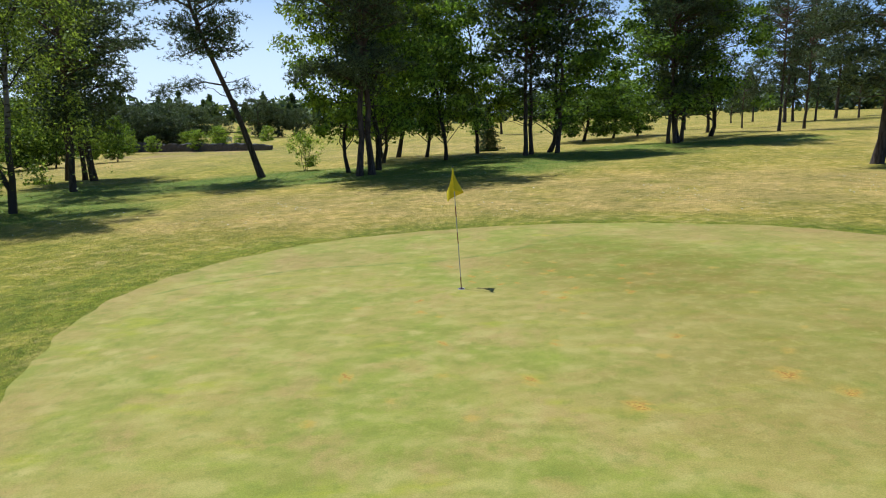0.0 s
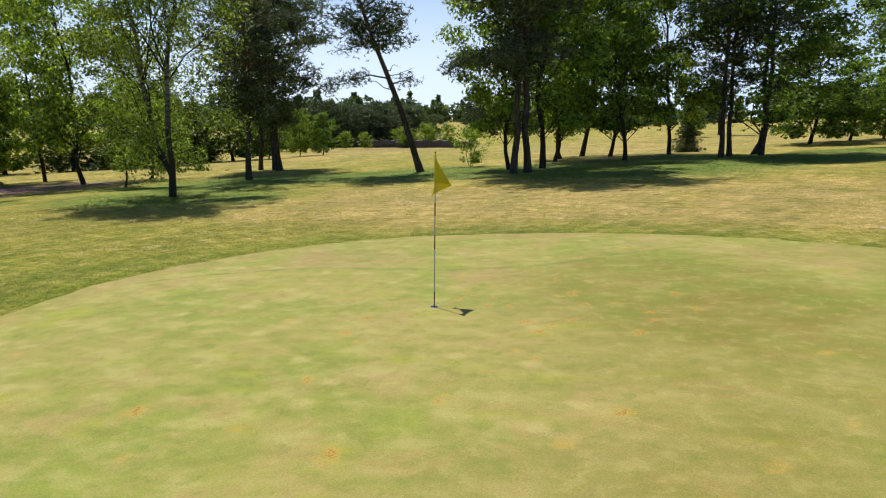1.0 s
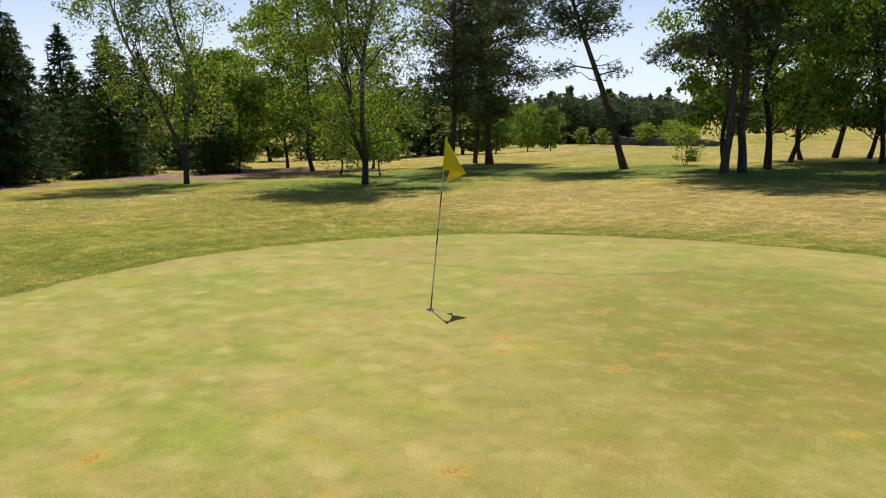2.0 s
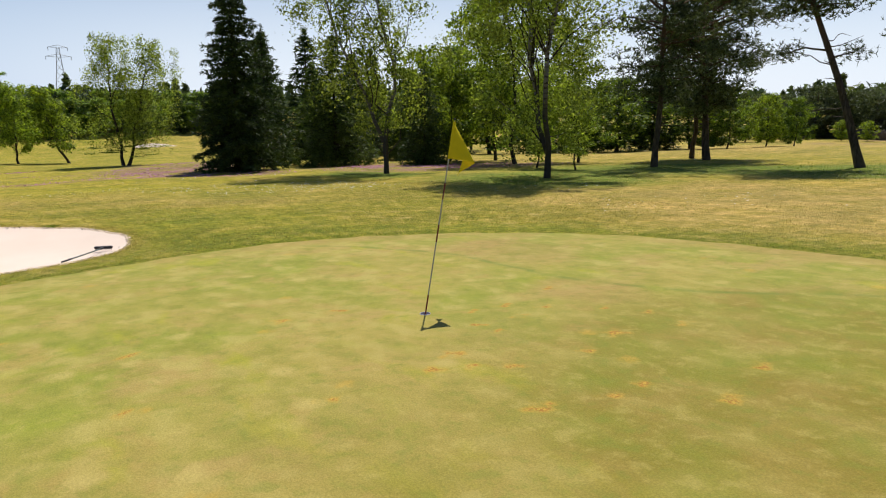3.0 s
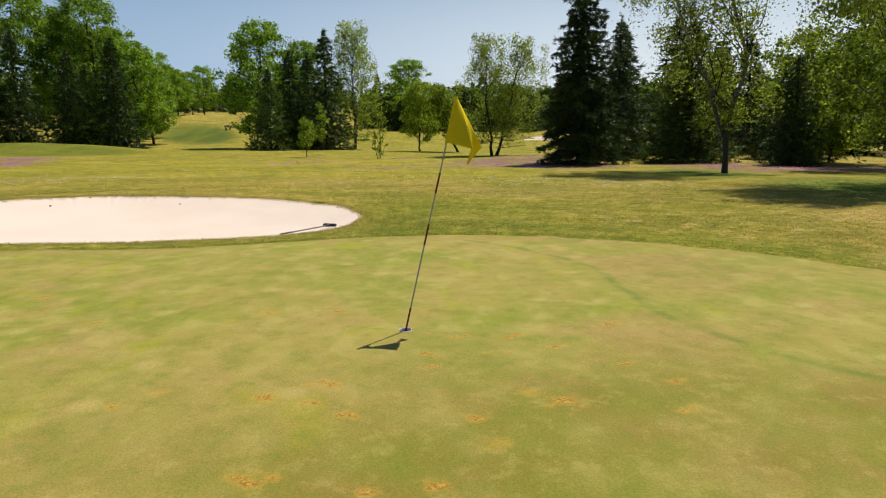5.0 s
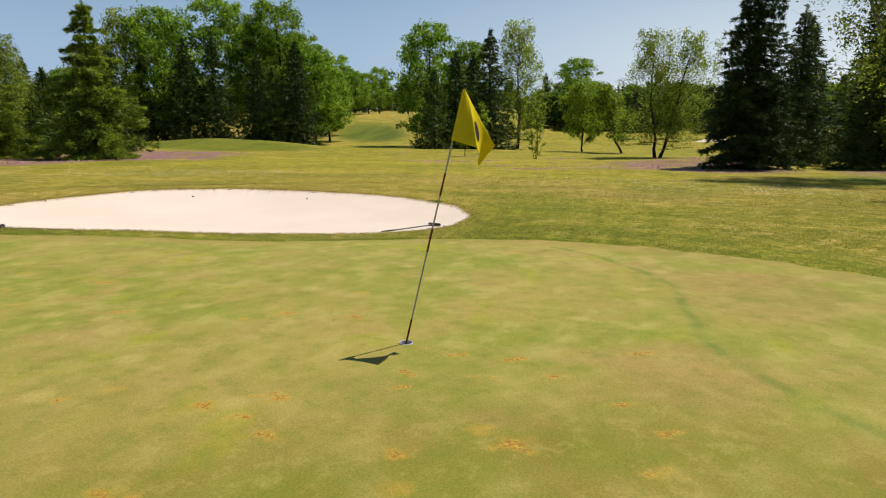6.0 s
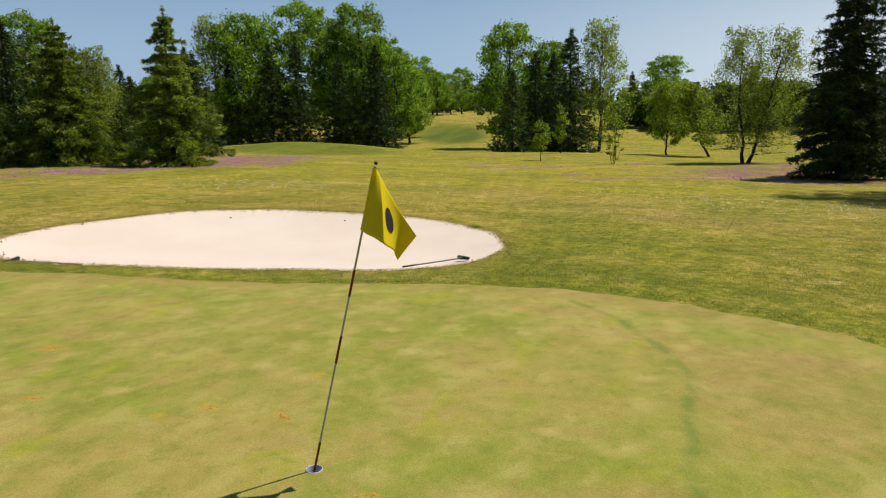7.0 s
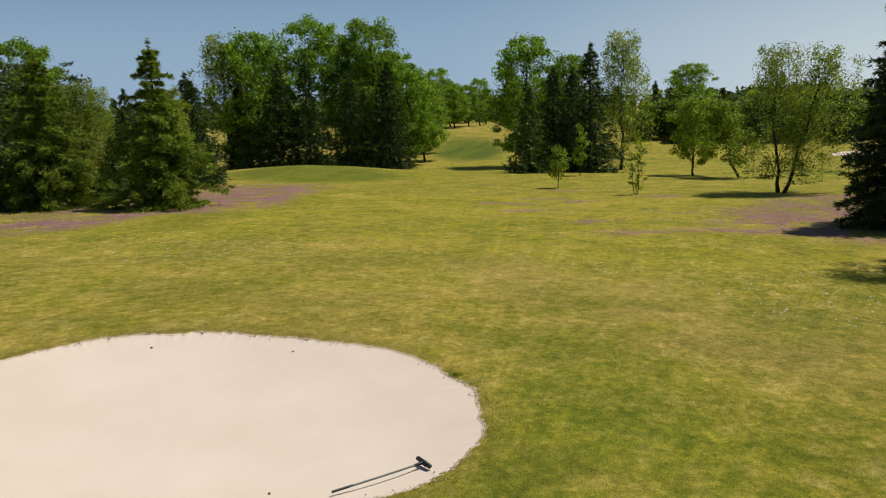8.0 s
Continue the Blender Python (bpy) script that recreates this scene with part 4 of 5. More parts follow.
# spruces
S1 = stand(spruce_tree("spruce_tree", "tall dark spruce with boughs to the ground", 12.3, 2.85, 51, tiers=36, arms=13, per=46, taper=0.56, group="spruces by the heather"), -40.0, 9.3)
S2 = stand(spruce_tree("spruce_tree", "tall dark spruce with boughs to the ground", 10.2, 3.1, 52, group="spruces by the heather"), -47.0, 13.4)
S3 = stand(spruce_tree("spruce_tree", "broad mid-green conifer with boughs to the ground", 9.6, 3.4, 53, "spruce_mid", tiers=36, arms=13, per=24, group="spruces by the heather"), -42.6, 17.2)
again(S2, -37.3, 21.7, 120, 0.66)
again(S1, -50.0, 22.0, 40, 0.75)
again(S3, -44.5, 24.5, 200, 0.7)
tagged(again(S2, 3.4, 50.0, 80, 0.42), "small dark spruce in the shade on the rise", group="pines on the rise")
stand(spruce_tree("spruce_tree", "broad green spruce beside mauve heather", 10.8, 4.4, 54, "spruce_light", tiers=25, arms=12, per=78, size=0.34, ragged=0.28, group="spruces on the heather"), -37.4, -43.6)
stand(spruce_tree("spruce_tree", "broad green spruce beside mauve heather", 11.4, 4.0, 55, "spruce_light", tiers=24, arms=11, per=80, size=0.34, ragged=0.32, group="spruces on the heather"), -39.5, -35.2)
tagged(again(S3, -33.5, -46.5, 170, 0.75), "smaller spruce beside mauve heather")
for x, y, turn, s, src in ((-96.5, -59.5, 60, 1.33, SF), (-98.9, -46.8, 100, 1.28, SF), (-95, -68, 200, 1.25, SG), (-98.5, -53, 30, 1.15, SF), (-97.5, -50, 130, 1.2, SG), (-96, -72, 130, 1.1, SF),
                           (-99.5, -21.5, 20, 1.14, SF), (-93.6, -15.4, 90, 1.3, SF), (-97.5, -18.5, 130, 1.1, SF), (-162.4, -14.2, 0, 0.9, SF), (-76.1, -75.5, 0, 0.95, SF), (-62.8, -53.0, 40, 0.95, SF)):
    tagged(again(src, x, y, turn, s, 1.0), "dark spruce in a far mixed wood", group="spruces in the far woods")

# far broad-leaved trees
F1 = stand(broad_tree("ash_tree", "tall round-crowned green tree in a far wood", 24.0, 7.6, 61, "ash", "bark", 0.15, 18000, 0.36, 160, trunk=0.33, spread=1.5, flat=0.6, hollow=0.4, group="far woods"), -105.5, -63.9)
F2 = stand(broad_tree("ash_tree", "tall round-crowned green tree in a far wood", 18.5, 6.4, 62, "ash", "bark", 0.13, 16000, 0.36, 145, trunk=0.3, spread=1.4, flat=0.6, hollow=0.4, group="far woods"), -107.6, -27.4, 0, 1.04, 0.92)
F3 = stand(broad_tree("birch_tree", "tall pale-leaved birch in a far wood", 19.0, 4.8, 63, "birch", "birchbark", 0.1, 15000, 0.25, 170, trunk=0.22, droop=0.7, spread=0.85, strand=1.4, hollow=0.15, group="far woods"), -103.2, -12.8)
for src, x, y, turn, s, wide in ((F1, -110.3, -55.3, 80, 0.98, 1.0), (F3, -96.5, -75.0, 10, 1.14, 1.1), (F2, -97.5, -69.3, 60, 1.15, 1.0), (F2, -107.4, -47.5, 140, 0.87, 0.9), (F2, -105.9, -20.5, 30, 0.87, 0.9),
                                 (F1, -109.8, -60.6, 170, 0.88, 1.0), (F2, -168.0, -7.0, 0, 0.76, 1.3), (F2, -115.8, -48.4, 100, 0.7, 0.9), (F1, -106, -73, 100, 0.8, 1.0), (F3, -53.2, -55.9, 70, 0.52, 1.2),
                                 (F1, -58.3, -71.4, 30, 0.66, 1.0), (F2, -68, -62, 10, 0.5, 1.0), (F2, -76, -68, 110, 0.55, 1.0), (F1, -122, -64, 30, 0.85, 1.0), (F2, -118, -56, 30, 1.0, 1.0),
                                 (F2, -120, 30, 20, 0.4, 1.1), (F1, -140, 38, 20, 0.36, 1.1), (F2, -128, 48, 20, 0.42, 1.1), (F1, -132, 63, 20, 0.4, 1.1), (F2, -120, 72, 20, 0.5, 1.1)):
    tagged(again(src, x, y, turn, s, wide), group="far woods")
for x, y, s in ((-154, -65.8, 0.6), (-174, -69.7, 0.68), (-164, -68, 0.56), (-175.7, -65.7, 0.5), (-181, -69, 0.54), (-186.4, -65.6, 0.5), (-192.1, -64.3, 0.58), (-149, -72, 0.6), (-159, -79, 0.66), (-196, -57, 0.5)):
    again((F1, F2, F2)[int(-x) % 3], x, y, x * 67, s * (0.92 if int(-x) % 3 == 0 else 1.2), 1.1)
for x, y, turn, s in ((-131.0, -55.5, 0, 1.15), (-139.0, -60.5, 90, 1.0), (-122.5, -54.0, 200, 0.8), (-146.0, -63.0, 40, 0.95)):
    tagged(again(DF, x, y, turn, s, 1.1), "fresh green tree beside the tee lane", group="far woods")
for x, y, turn, s in ((-58.3, -73.4, 10, 1.05), (-52.9, -69.2, 120, 0.95), (-65, -77, 240, 1.05), (-193, -49, 20, 0.75), (-199, -53, 100, 0.8), (-74, -88, 10, 1.0)):
    tagged(again((PF, PG)[int(turn) % 2], x, y, turn, s, 1.25), "dark pine behind the heather spruces", group="pines behind the heather")

for k, (x, y, s, wide) in enumerate(((-48.2, 46.4, 0.6, 1.7), (-45.7, 48.8, 0.55, 1.8), (-43.1, 51.2, 0.52, 1.8), (-40.3, 53.4, 0.5, 1.8), (-52.0, 44.5, 0.62, 1.6), (-56.5, 41.0, 0.66, 1.6), (-61.0, 37.5, 0.7, 1.5))):
    tagged(again((SG, DG, SF, DG)[k % 4], x, y, k * 50, s, wide), "leafy green tree across the heather strip" if k % 2 else "green spruce across the heather strip", group="trees past the birches")
for k, (x, y, s) in enumerate(((-54.0, 15.5, 0.85), (-52.5, 19.5, 0.8), (-55.5, 26.5, 0.8), (-47.0, 27.5, 0.7), (-58.0, 21.0, 0.95), (-60.5, 29.5, 0.8))):
    tagged(again((SF, SG)[k % 2], x, y, k * 61, s, 1.15), "dark spruce behind the heather strip", group="spruces by the heather")
for k, (x, y, s) in enumerate(((-38.7, -50.5, 0.85), (-43.5, -47.0, 0.82), (-47.0, -46.0, 0.68), (-51.5, -45.5, 0.8), (-56.5, -46.8, 0.78), (-35.0, -53.0, 0.8))):
    tagged(again((SF, F3, SG, F3)[k % 4], x, y, k * 83, s * (0.62 if k % 2 else 1.05), 1.2), "tree closing the gap behind the heather spruces", group="pines behind the heather")
for k, (x, y, s) in enumerate(((-44.5, -45.0, 0.5), (-37.5, -50.5, 0.6))):
    tagged(again(SG, x, y, k * 71, s, 1.3), "smaller spruce beside mauve heather", group="spruces on the heather")

FK = stand(broad_tree("oak_tree", "dark leafy tree in the belt beyond the far bunkers", 9.0, 4.6, 66, "oak", "bark", 0.04, 3200, 0.62, 60, trunk=0.16, hollow=0.35, spread=1.25, group="belt beyond the far bunkers"), -147, -3.6)
for k in range(34):
    a = k / 33
    again(FK, -150 - 14 * ((k * 7) % 5) / 4, -16 + 62 * a, k * 67, 0.62 + 0.12 * ((k * 11) % 7) / 3, 1.15)
for k in range(12):
    tagged(again(SF, -146 - 5 * (k % 3), -8 + 56 * (k / 11) + 3 * math.sin(k * 4.0), k * 31, 0.55 + 0.1 * (k % 4) / 2, 1.2), "dark spruce in the belt beyond the far bunkers", group="belt beyond the far bunkers")

# open-grown trees on the near fairway
stand(broad_tree("birch_tree", "twin-stemmed weeping birch on open grass", 11.0, 3.5, 71, "birch", "bark", 0.16, 30000, 0.14, 105, lean=(0.17, -1.0), stems=2, droop=0.7, trunk=0.18, spread=0.7, strand=1.5, hollow=0.2, fork=0.17, split=6, thin=0.3), -61.5, 5.4, 170)
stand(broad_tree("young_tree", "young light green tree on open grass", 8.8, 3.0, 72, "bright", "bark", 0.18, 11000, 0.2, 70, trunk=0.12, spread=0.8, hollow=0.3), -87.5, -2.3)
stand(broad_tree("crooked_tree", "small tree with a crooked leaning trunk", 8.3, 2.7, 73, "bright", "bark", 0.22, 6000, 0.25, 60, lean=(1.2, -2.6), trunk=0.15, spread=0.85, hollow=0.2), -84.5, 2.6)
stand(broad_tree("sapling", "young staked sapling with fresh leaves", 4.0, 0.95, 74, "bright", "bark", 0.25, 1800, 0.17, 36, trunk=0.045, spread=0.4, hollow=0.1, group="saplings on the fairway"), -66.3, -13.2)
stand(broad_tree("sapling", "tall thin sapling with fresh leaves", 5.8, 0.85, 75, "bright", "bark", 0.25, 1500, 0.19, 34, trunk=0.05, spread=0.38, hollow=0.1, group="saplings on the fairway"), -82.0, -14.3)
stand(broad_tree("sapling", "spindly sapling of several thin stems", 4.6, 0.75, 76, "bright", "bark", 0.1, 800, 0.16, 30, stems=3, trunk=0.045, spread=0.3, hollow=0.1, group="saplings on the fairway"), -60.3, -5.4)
stand(broad_tree("shrub", "sparse young shrub beside the leaning pine", 2.4, 1.1, 77, "bright", "bark", 0.08, 2200, 0.1, 44, stems=3, trunk=0.03, spread=0.32, hollow=0.1), -9.0, 32.6)
for x, y, s, src in ((4.1, 79, 0.27, DG), (16.8, 61.3, 0.5, DG), (20.0, 64, 0.42, DG), (-38.4, 93.5, 0.24, DF), (-35.1, 97.8, 0.3, DF), (-29, 104, 0.26, DF), (-42.1, 82.9, 0.22, DF), (-39.7, 84.1, 0.21, DF), (-34.4, 86.6, 0.26, DF), (-31.8, 87.4, 0.28, DF), (-28.7, 88.6, 0.25, DF), (-48.8, 78.9, 0.36, DG), (-51.5, 77.5, 0.4, DF)):
    tagged(again(src, x, y, x * 20, s, 1.3), "low rounded bush across the fairway", "bush", group="bushes across the fairway")


# ---- far woods ----
def far_woods():
    rng = np.random.default_rng(9)
    pieces = []
    for k in range(1150):
        a = rng.uniform(0, 2 * math.pi)
        d = rng.uniform(235, 360)
        x, y = d * math.cos(a), d * math.sin(a)
        h = rng.uniform(6, 11) * (1.2 if x > 0 else 1.0)
        w = rng.uniform(3.5, 7.0)
        z0 = land1(x, y)
        m = 120
        if k % 3 == 0:
            zz = rng.uniform(0, 1, m)
            aa = rng.uniform(0, 6.28, m)
            pts = np.stack([x + np.cos(aa) * w * 0.6 * (1 - zz), y + np.sin(aa) * w * 0.6 * (1 - zz), z0 + h * 1.15 * zz], -1)
        else:
            u = unit(rng, m) * (rng.uniform(0.35, 1.0, m) ** 0.5)[:, None]
            pts = np.array([x, y, z0 + h * 0.5]) + u * np.array([w, w, h * 0.5]) + rng.normal(size=(m, 3)) * 0.4
        pieces.append(leaf_quads(rng, pts, 2.2))
    v, f = join(pieces)
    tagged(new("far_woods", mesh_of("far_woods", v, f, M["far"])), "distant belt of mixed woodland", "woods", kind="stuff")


far_woods()


# ---- flag, hole and rakes ----
POLE_TOP = np.array([-0.144, 0.465, 2.068])


def flagstick():
    root = new("golf_flag")
    up = POLE_TOP / np.linalg.norm(POLE_TOP)
    full = float(np.linalg.norm(POLE_TOP))
    bands = ((-0.14, 0.22, "red"), (0.22, 0.79, "cane"), (0.79, 0.98, "red"), (0.98, 1.25, "cane"), (1.25, 1.43, "red"), (1.43, full - 0.03, "cane"))
    for a, c, m in bands:
        pts = np.array([up * (a + (c - a) * t) for t in np.linspace(0, 1, 3)])
        r = 0.0070 + (0.0012 if m == "red" else 0.0)
        part("pole_band" if m == "red" else "pole", mesh_of("pole", *tube_arrays(pts, np.full(3, r), 12), M[m], True), root, "dark red band" if m == "red" else "pale grey pole")
    bm = bmesh.new()
    bmesh.ops.create_uvsphere(bm, u_segments=12, v_segments=8, radius=0.012)
    knob = part("knob", bm_mesh("knob", bm, M["black"]), root, "dark round knob")
    knob.location = up * (full - 0.008)

    # hung from the hoist: the upper corner of the fly falls to one side, the lower edge turns back in one deep fold
    crest = up * (full - 0.035)
    hoist = np.array([-0.115, 0.360, 1.655])
    fold = np.array([0.045, 0.600, 1.60])
    corner = np.array([-0.245, 0.68, 1.60])
    tail = np.array([-0.235, 0.545, 1.44])

    def cloth(u, v, lift=0.0):
        near = np.clip(u / 0.45, 0, 1)[..., None]
        back = np.clip((u - 0.45) / 0.55, 0, 1)[..., None]
        top = crest + (corner - crest) * (0.10 * near + 0.90 * back)
        top[..., 0] += 0.02 * np.sin(back[..., 0] * math.pi)
        low = hoist + (fold - hoist) * near + (tail - fold) * back
        low[..., 0] += 0.03 * np.sin(near[..., 0] * math.pi) - 0.03 * np.sin(back[..., 0] * math.pi)
        p = top + (low - top) * v[..., None]
        p[..., 0] += 0.010 * np.sin(u * 11 + v * 2) * v + lift * 0.36
        p[..., 1] += 0.006 * np.sin(u * 17 + v * 3) * v + lift * 0.84
        p[..., 2] += lift * 0.42
        return p

    sleeve = np.array([up * s for s in np.linspace(full - 0.035, full - 0.435, 8)])
    part("sleeve", mesh_of("sleeve", *tube_arrays(sleeve, np.full(8, 0.0135), 12), M["yellow"], True), root, "yellow cloth sleeve")
    n, m = 61, 26
    U, V = np.meshgrid(np.linspace(0, 1, n), np.linspace(0, 1, m), indexing="ij")
    i, j = np.meshgrid(np.arange(n - 1), np.arange(m - 1), indexing="ij")
    q = np.stack([i * m + j, (i + 1) * m + j, (i + 1) * m + j + 1, i * m + j + 1], -1).reshape(-1, 4)
    flag = part("flag_cloth", mesh_of("flag_cloth", cloth(U, V).reshape(-1, 3), q, M["yellow"], True), root, "folded yellow cloth")
    s = flag.modifiers.new("thickness", "SOLIDIFY")
    s.thickness, s.offset = 0.002, 0.0
    a = np.linspace(0, 2 * math.pi, 40, endpoint=False)
    rr = np.linspace(0.0, 1.0, 9)
    for lift in (0.005, -0.005):
        uu = 0.60 + 0.08 * np.cos(a)[:, None] * rr[None]
        vv = 0.52 + 0.20 * np.sin(a)[:, None] * rr[None]
        i, j = np.meshgrid(np.arange(40), np.arange(8), indexing="ij")
        i2 = (i + 1) % 40
        q = np.stack([i * 9 + j, i * 9 + j + 1, i2 * 9 + j + 1, i2 * 9 + j], -1).reshape(-1, 4)
        part("emblem", mesh_of("emblem", cloth(uu, vv, lift).reshape(-1, 3), q, M["dark"], True), flag, "dark oval print")
    return tagged(root, "leaning flagstick with red bands and a hanging yellow flag", "golf flag")


def hole_cup():
    root = new("hole_cup")
    th = np.arange(32) * 2 * math.pi / 32
    prof = ((0.0585, 0.012), (0.0575, 0.019), (0.054, 0.020), (0.0525, 0.014), (0.052, -0.03))
    deep = ((0.0518, -0.028), (0.0515, -0.12), (0.001, -0.122))
    for name, rows, mat, lab in (("rim", prof, "cup", "pale grey rim"), ("liner", deep, "cup", "")):
        v = np.array([[(r * math.cos(a), r * math.sin(a), z) for r, z in rows] for a in th]).reshape(-1, 3)
        k = len(rows)
        i, j = np.meshgrid(np.arange(32), np.arange(k - 1), indexing="ij")
        i2 = (i + 1) % 32
        q = np.stack([i * k + j, i * k + j + 1, i2 * k + j + 1, i2 * k + j], -1).reshape(-1, 4)
        part(name, mesh_of(name, v, q, M[mat], True), root, lab)
    return tagged(root, "pale grey golf hole cup set into the green", "golf hole")


def box_bm(sx, sy, sz, bevel=0.004):
    bm = bmesh.new()
    bmesh.ops.create_cube(bm, size=1.0)
    bmesh.ops.scale(bm, vec=(sx, sy, sz), verts=bm.verts)
    if bevel:
        bmesh.ops.bevel(bm, geom=list(bm.edges), offset=bevel, segments=2, affect="EDGES")
    return bm


def bunker_rake(length=1.38):
    """A rake whose handle runs along +x from its head at the origin."""
    root = new("bunker_rake")
    pts = np.stack([np.linspace(0.02, length, 10), 0.01 * np.sin(np.linspace(0, 3, 10)), np.linspace(0.048, 0.02, 10)], -1)
    part("handle", mesh_of("handle", *tube_arrays(pts, np.full(10, 0.014), 10), M["handle"], True), root, "grey-green tube")
    grip = np.array([[length - 0.28, 0.003, 0.0265], [length - 0.1, 0.002, 0.022], [length + 0.02, 0.001, 0.02]])
    part("grip", mesh_of("grip", *tube_arrays(grip, np.full(3, 0.0175), 10), M["black"], True), root)
    bm = box_bm(0.06, 0.38, 0.055, 0.012)
    for v in bm.verts:
        v.co.x -= 0.5 * v.co.y * v.co.y
    head = part("head", bm_mesh("head", bm, M["black"]), root, "black moulded bar")
    head.location, head.rotation_euler = (0, 0, 0.052), (radians(4), radians(8), 0)
    sock = np.array([[0.0, 0, 0.052], [0.06, 0, 0.05], [0.13, 0, 0.047]])
    part("socket", mesh_of("socket", *tube_arrays(sock, np.array([0.028, 0.024, 0.019]), 10), M["black"], True), root)
    for k in range(11):
        bm = bmesh.new()
        bmesh.ops.create_cone(bm, segments=6, radius1=0.009, radius2=0.004, depth=0.034, cap_ends=True)
        y = -0.16 + k * 0.032
        tooth = part("tooth", bm_mesh("tooth", bm, M["black"]), head)
        tooth.location, tooth.rotation_euler = (-0.5 * y * y, y, -0.036), (radians(180), 0, 0)
    return tagged(root, "black-headed bunker rake lying on the sand edge", "rake", "bunker rakes")


flagstick()
hole_cup()
rake = bunker_rake()
rake.matrix_basis = pose(-9.40, -2.14, land1(-9.40, -2.14) - 0.07, 0, -1.6, math.degrees(math.atan2(-0.82, 1.13)))
copy_thing(rake, pose(-5.14, -9.22, land1(-5.14, -9.22) - 0.05, 0, 0, math.degrees(math.atan2(1.36, -0.22))))


def turf_clod(x, y, r, seed):
    """A crumb of dark turf lying on the sand."""
    rng = np.random.default_rng(seed)
    bm = bmesh.new()
    bmesh.ops.create_icosphere(bm, subdivisions=2, radius=r)
    for v in bm.verts:
        v.co *= rng.uniform(0.7, 1.2)
        v.co.z *= 0.6
    gap = 1 + float(bunker_gap(np.array([x]), np.array([y]))[0]) / float(BUNKER(np.array([math.atan2(y - BY, x - BX)]))[0])
    ob = new("turf_clod", bm_mesh("turf_clod", bm, M["soil"]))
    ob.location = (x, y, float(sand_height(np.array([x]), np.array([y]), min(gap, 1.0))[0]) + r * 0.35)
    return tagged(ob, "small dark turf clod lying on the pale sand", "clod", "clods on the sand")


for k, (x, y, r) in enumerate(((-12.0, -9.66, 0.028), (-12.95, -6.70, 0.025), (-8.1, -3.85, 0.022))):
    turf_clod(x, y, r, 200 + k)


# ---- far things ----
def stone_wall(a, b, h0, h1):
    """A low tumbled wall of rough stones."""
    rng = np.random.default_rng(17)
    root = new("stone_wall")
    a, b = np.array(a), np.array(b)
    L = float(np.linalg.norm(b - a))
    cube = np.array([(x, y, z) for x in (-1, 1) for y in (-1, 1) for z in (-1, 1)], float) * 0.5
    quads = np.array([(0, 1, 3, 2), (4, 6, 7, 5), (0, 4, 5, 1), (2, 3, 7, 6), (0, 2, 6, 4), (1, 5, 7, 3)])
    way = (b - a) / L
    pieces = []
    for k in range(760):
        t = rng.uniform(0, 1)
        p = a + (b - a) * t
        h = (h0 + (h1 - h0) * t) * rng.uniform(0.75, 1.1)
        z = land1(*p)
        s = np.array([rng.uniform(0.45, 1.1), 0.6, rng.uniform(0.2, 0.42)])
        c = cube * s + rng.normal(size=(8, 3)) * 0.05
        w = np.stack([c[:, 0] * way[0] - c[:, 1] * way[1], c[:, 0] * way[1] + c[:, 1] * way[0], c[:, 2]], -1)
        pieces.append((w + np.array([p[0], p[1], z + rng.uniform(0.05, h)]), quads))
    tagged(part("stonework", mesh_of("stonework", *join(pieces), M["stone"]), root), kind="stuff")
    core = tube_arrays(np.array([[*(a + (b - a) * t), land1(*(a + (b - a) * t)) + 0.2] for t in np.linspace(0, 1, 20)]), np.linspace(h0, h1, 20) * 0.27, 6)
    part("core", mesh_of("core", *core, M["stone"]), root)
    return tagged(root, "low dark tumbled stone wall across the fairway", "wall")


def pylon(x, y, h):
    root = new("electricity_pylon")
    z = land1(x, y)

    def rod(name, a, c, r):
        part(name, mesh_of(name, *tube_arrays(np.array([a, c]), np.array([r, r]), 5), M["steel"]), root)

    def half(t):
        return 3.2 * (1 - t) ** 1.3 + 0.55

    levels = np.linspace(0, 0.94, 9)
    for sx, sy in ((1, 1), (1, -1), (-1, -1), (-1, 1)):
        for t0, t1 in zip(levels[:-1], levels[1:]):
            rod("leg", (sx * half(t0), sy * half(t0), h * t0), (sx * half(t1), sy * half(t1), h * t1), 0.09)
    for t0, t1 in zip(levels[:-1], levels[1:]):
        for s in (1, -1):
            rod("brace", (-half(t0), s * half(t0), h * t0), (half(t1), s * half(t1), h * t1), 0.045)
            rod("brace", (half(t0), s * half(t0), h * t0), (-half(t1), s * half(t1), h * t1), 0.045)
            rod("brace", (s * half(t0), -half(t0), h * t0), (s * half(t1), half(t1), h * t1), 0.045)
            rod("brace", (s * half(t0), half(t0), h * t0), (s * half(t1), -half(t1), h * t1), 0.045)
    for t, w in ((0.80, 5.5), (0.93, 4.2)):
        for s in (1, -1):
            rod("crossarm", (0, 0, h * t), (0, s * w, h * t + 0.3), 0.1)
            rod("crossarm", (0, 0, h * t + 1.4), (0, s * w, h * t + 0.3), 0.1)
            rod("insulator", (0, s * w, h * t + 0.3), (0, s * w, h * t - 1.3), 0.13)
    root.location = (x, y, z)
    return tagged(root, "distant grey steel lattice power pylon", "pylon")


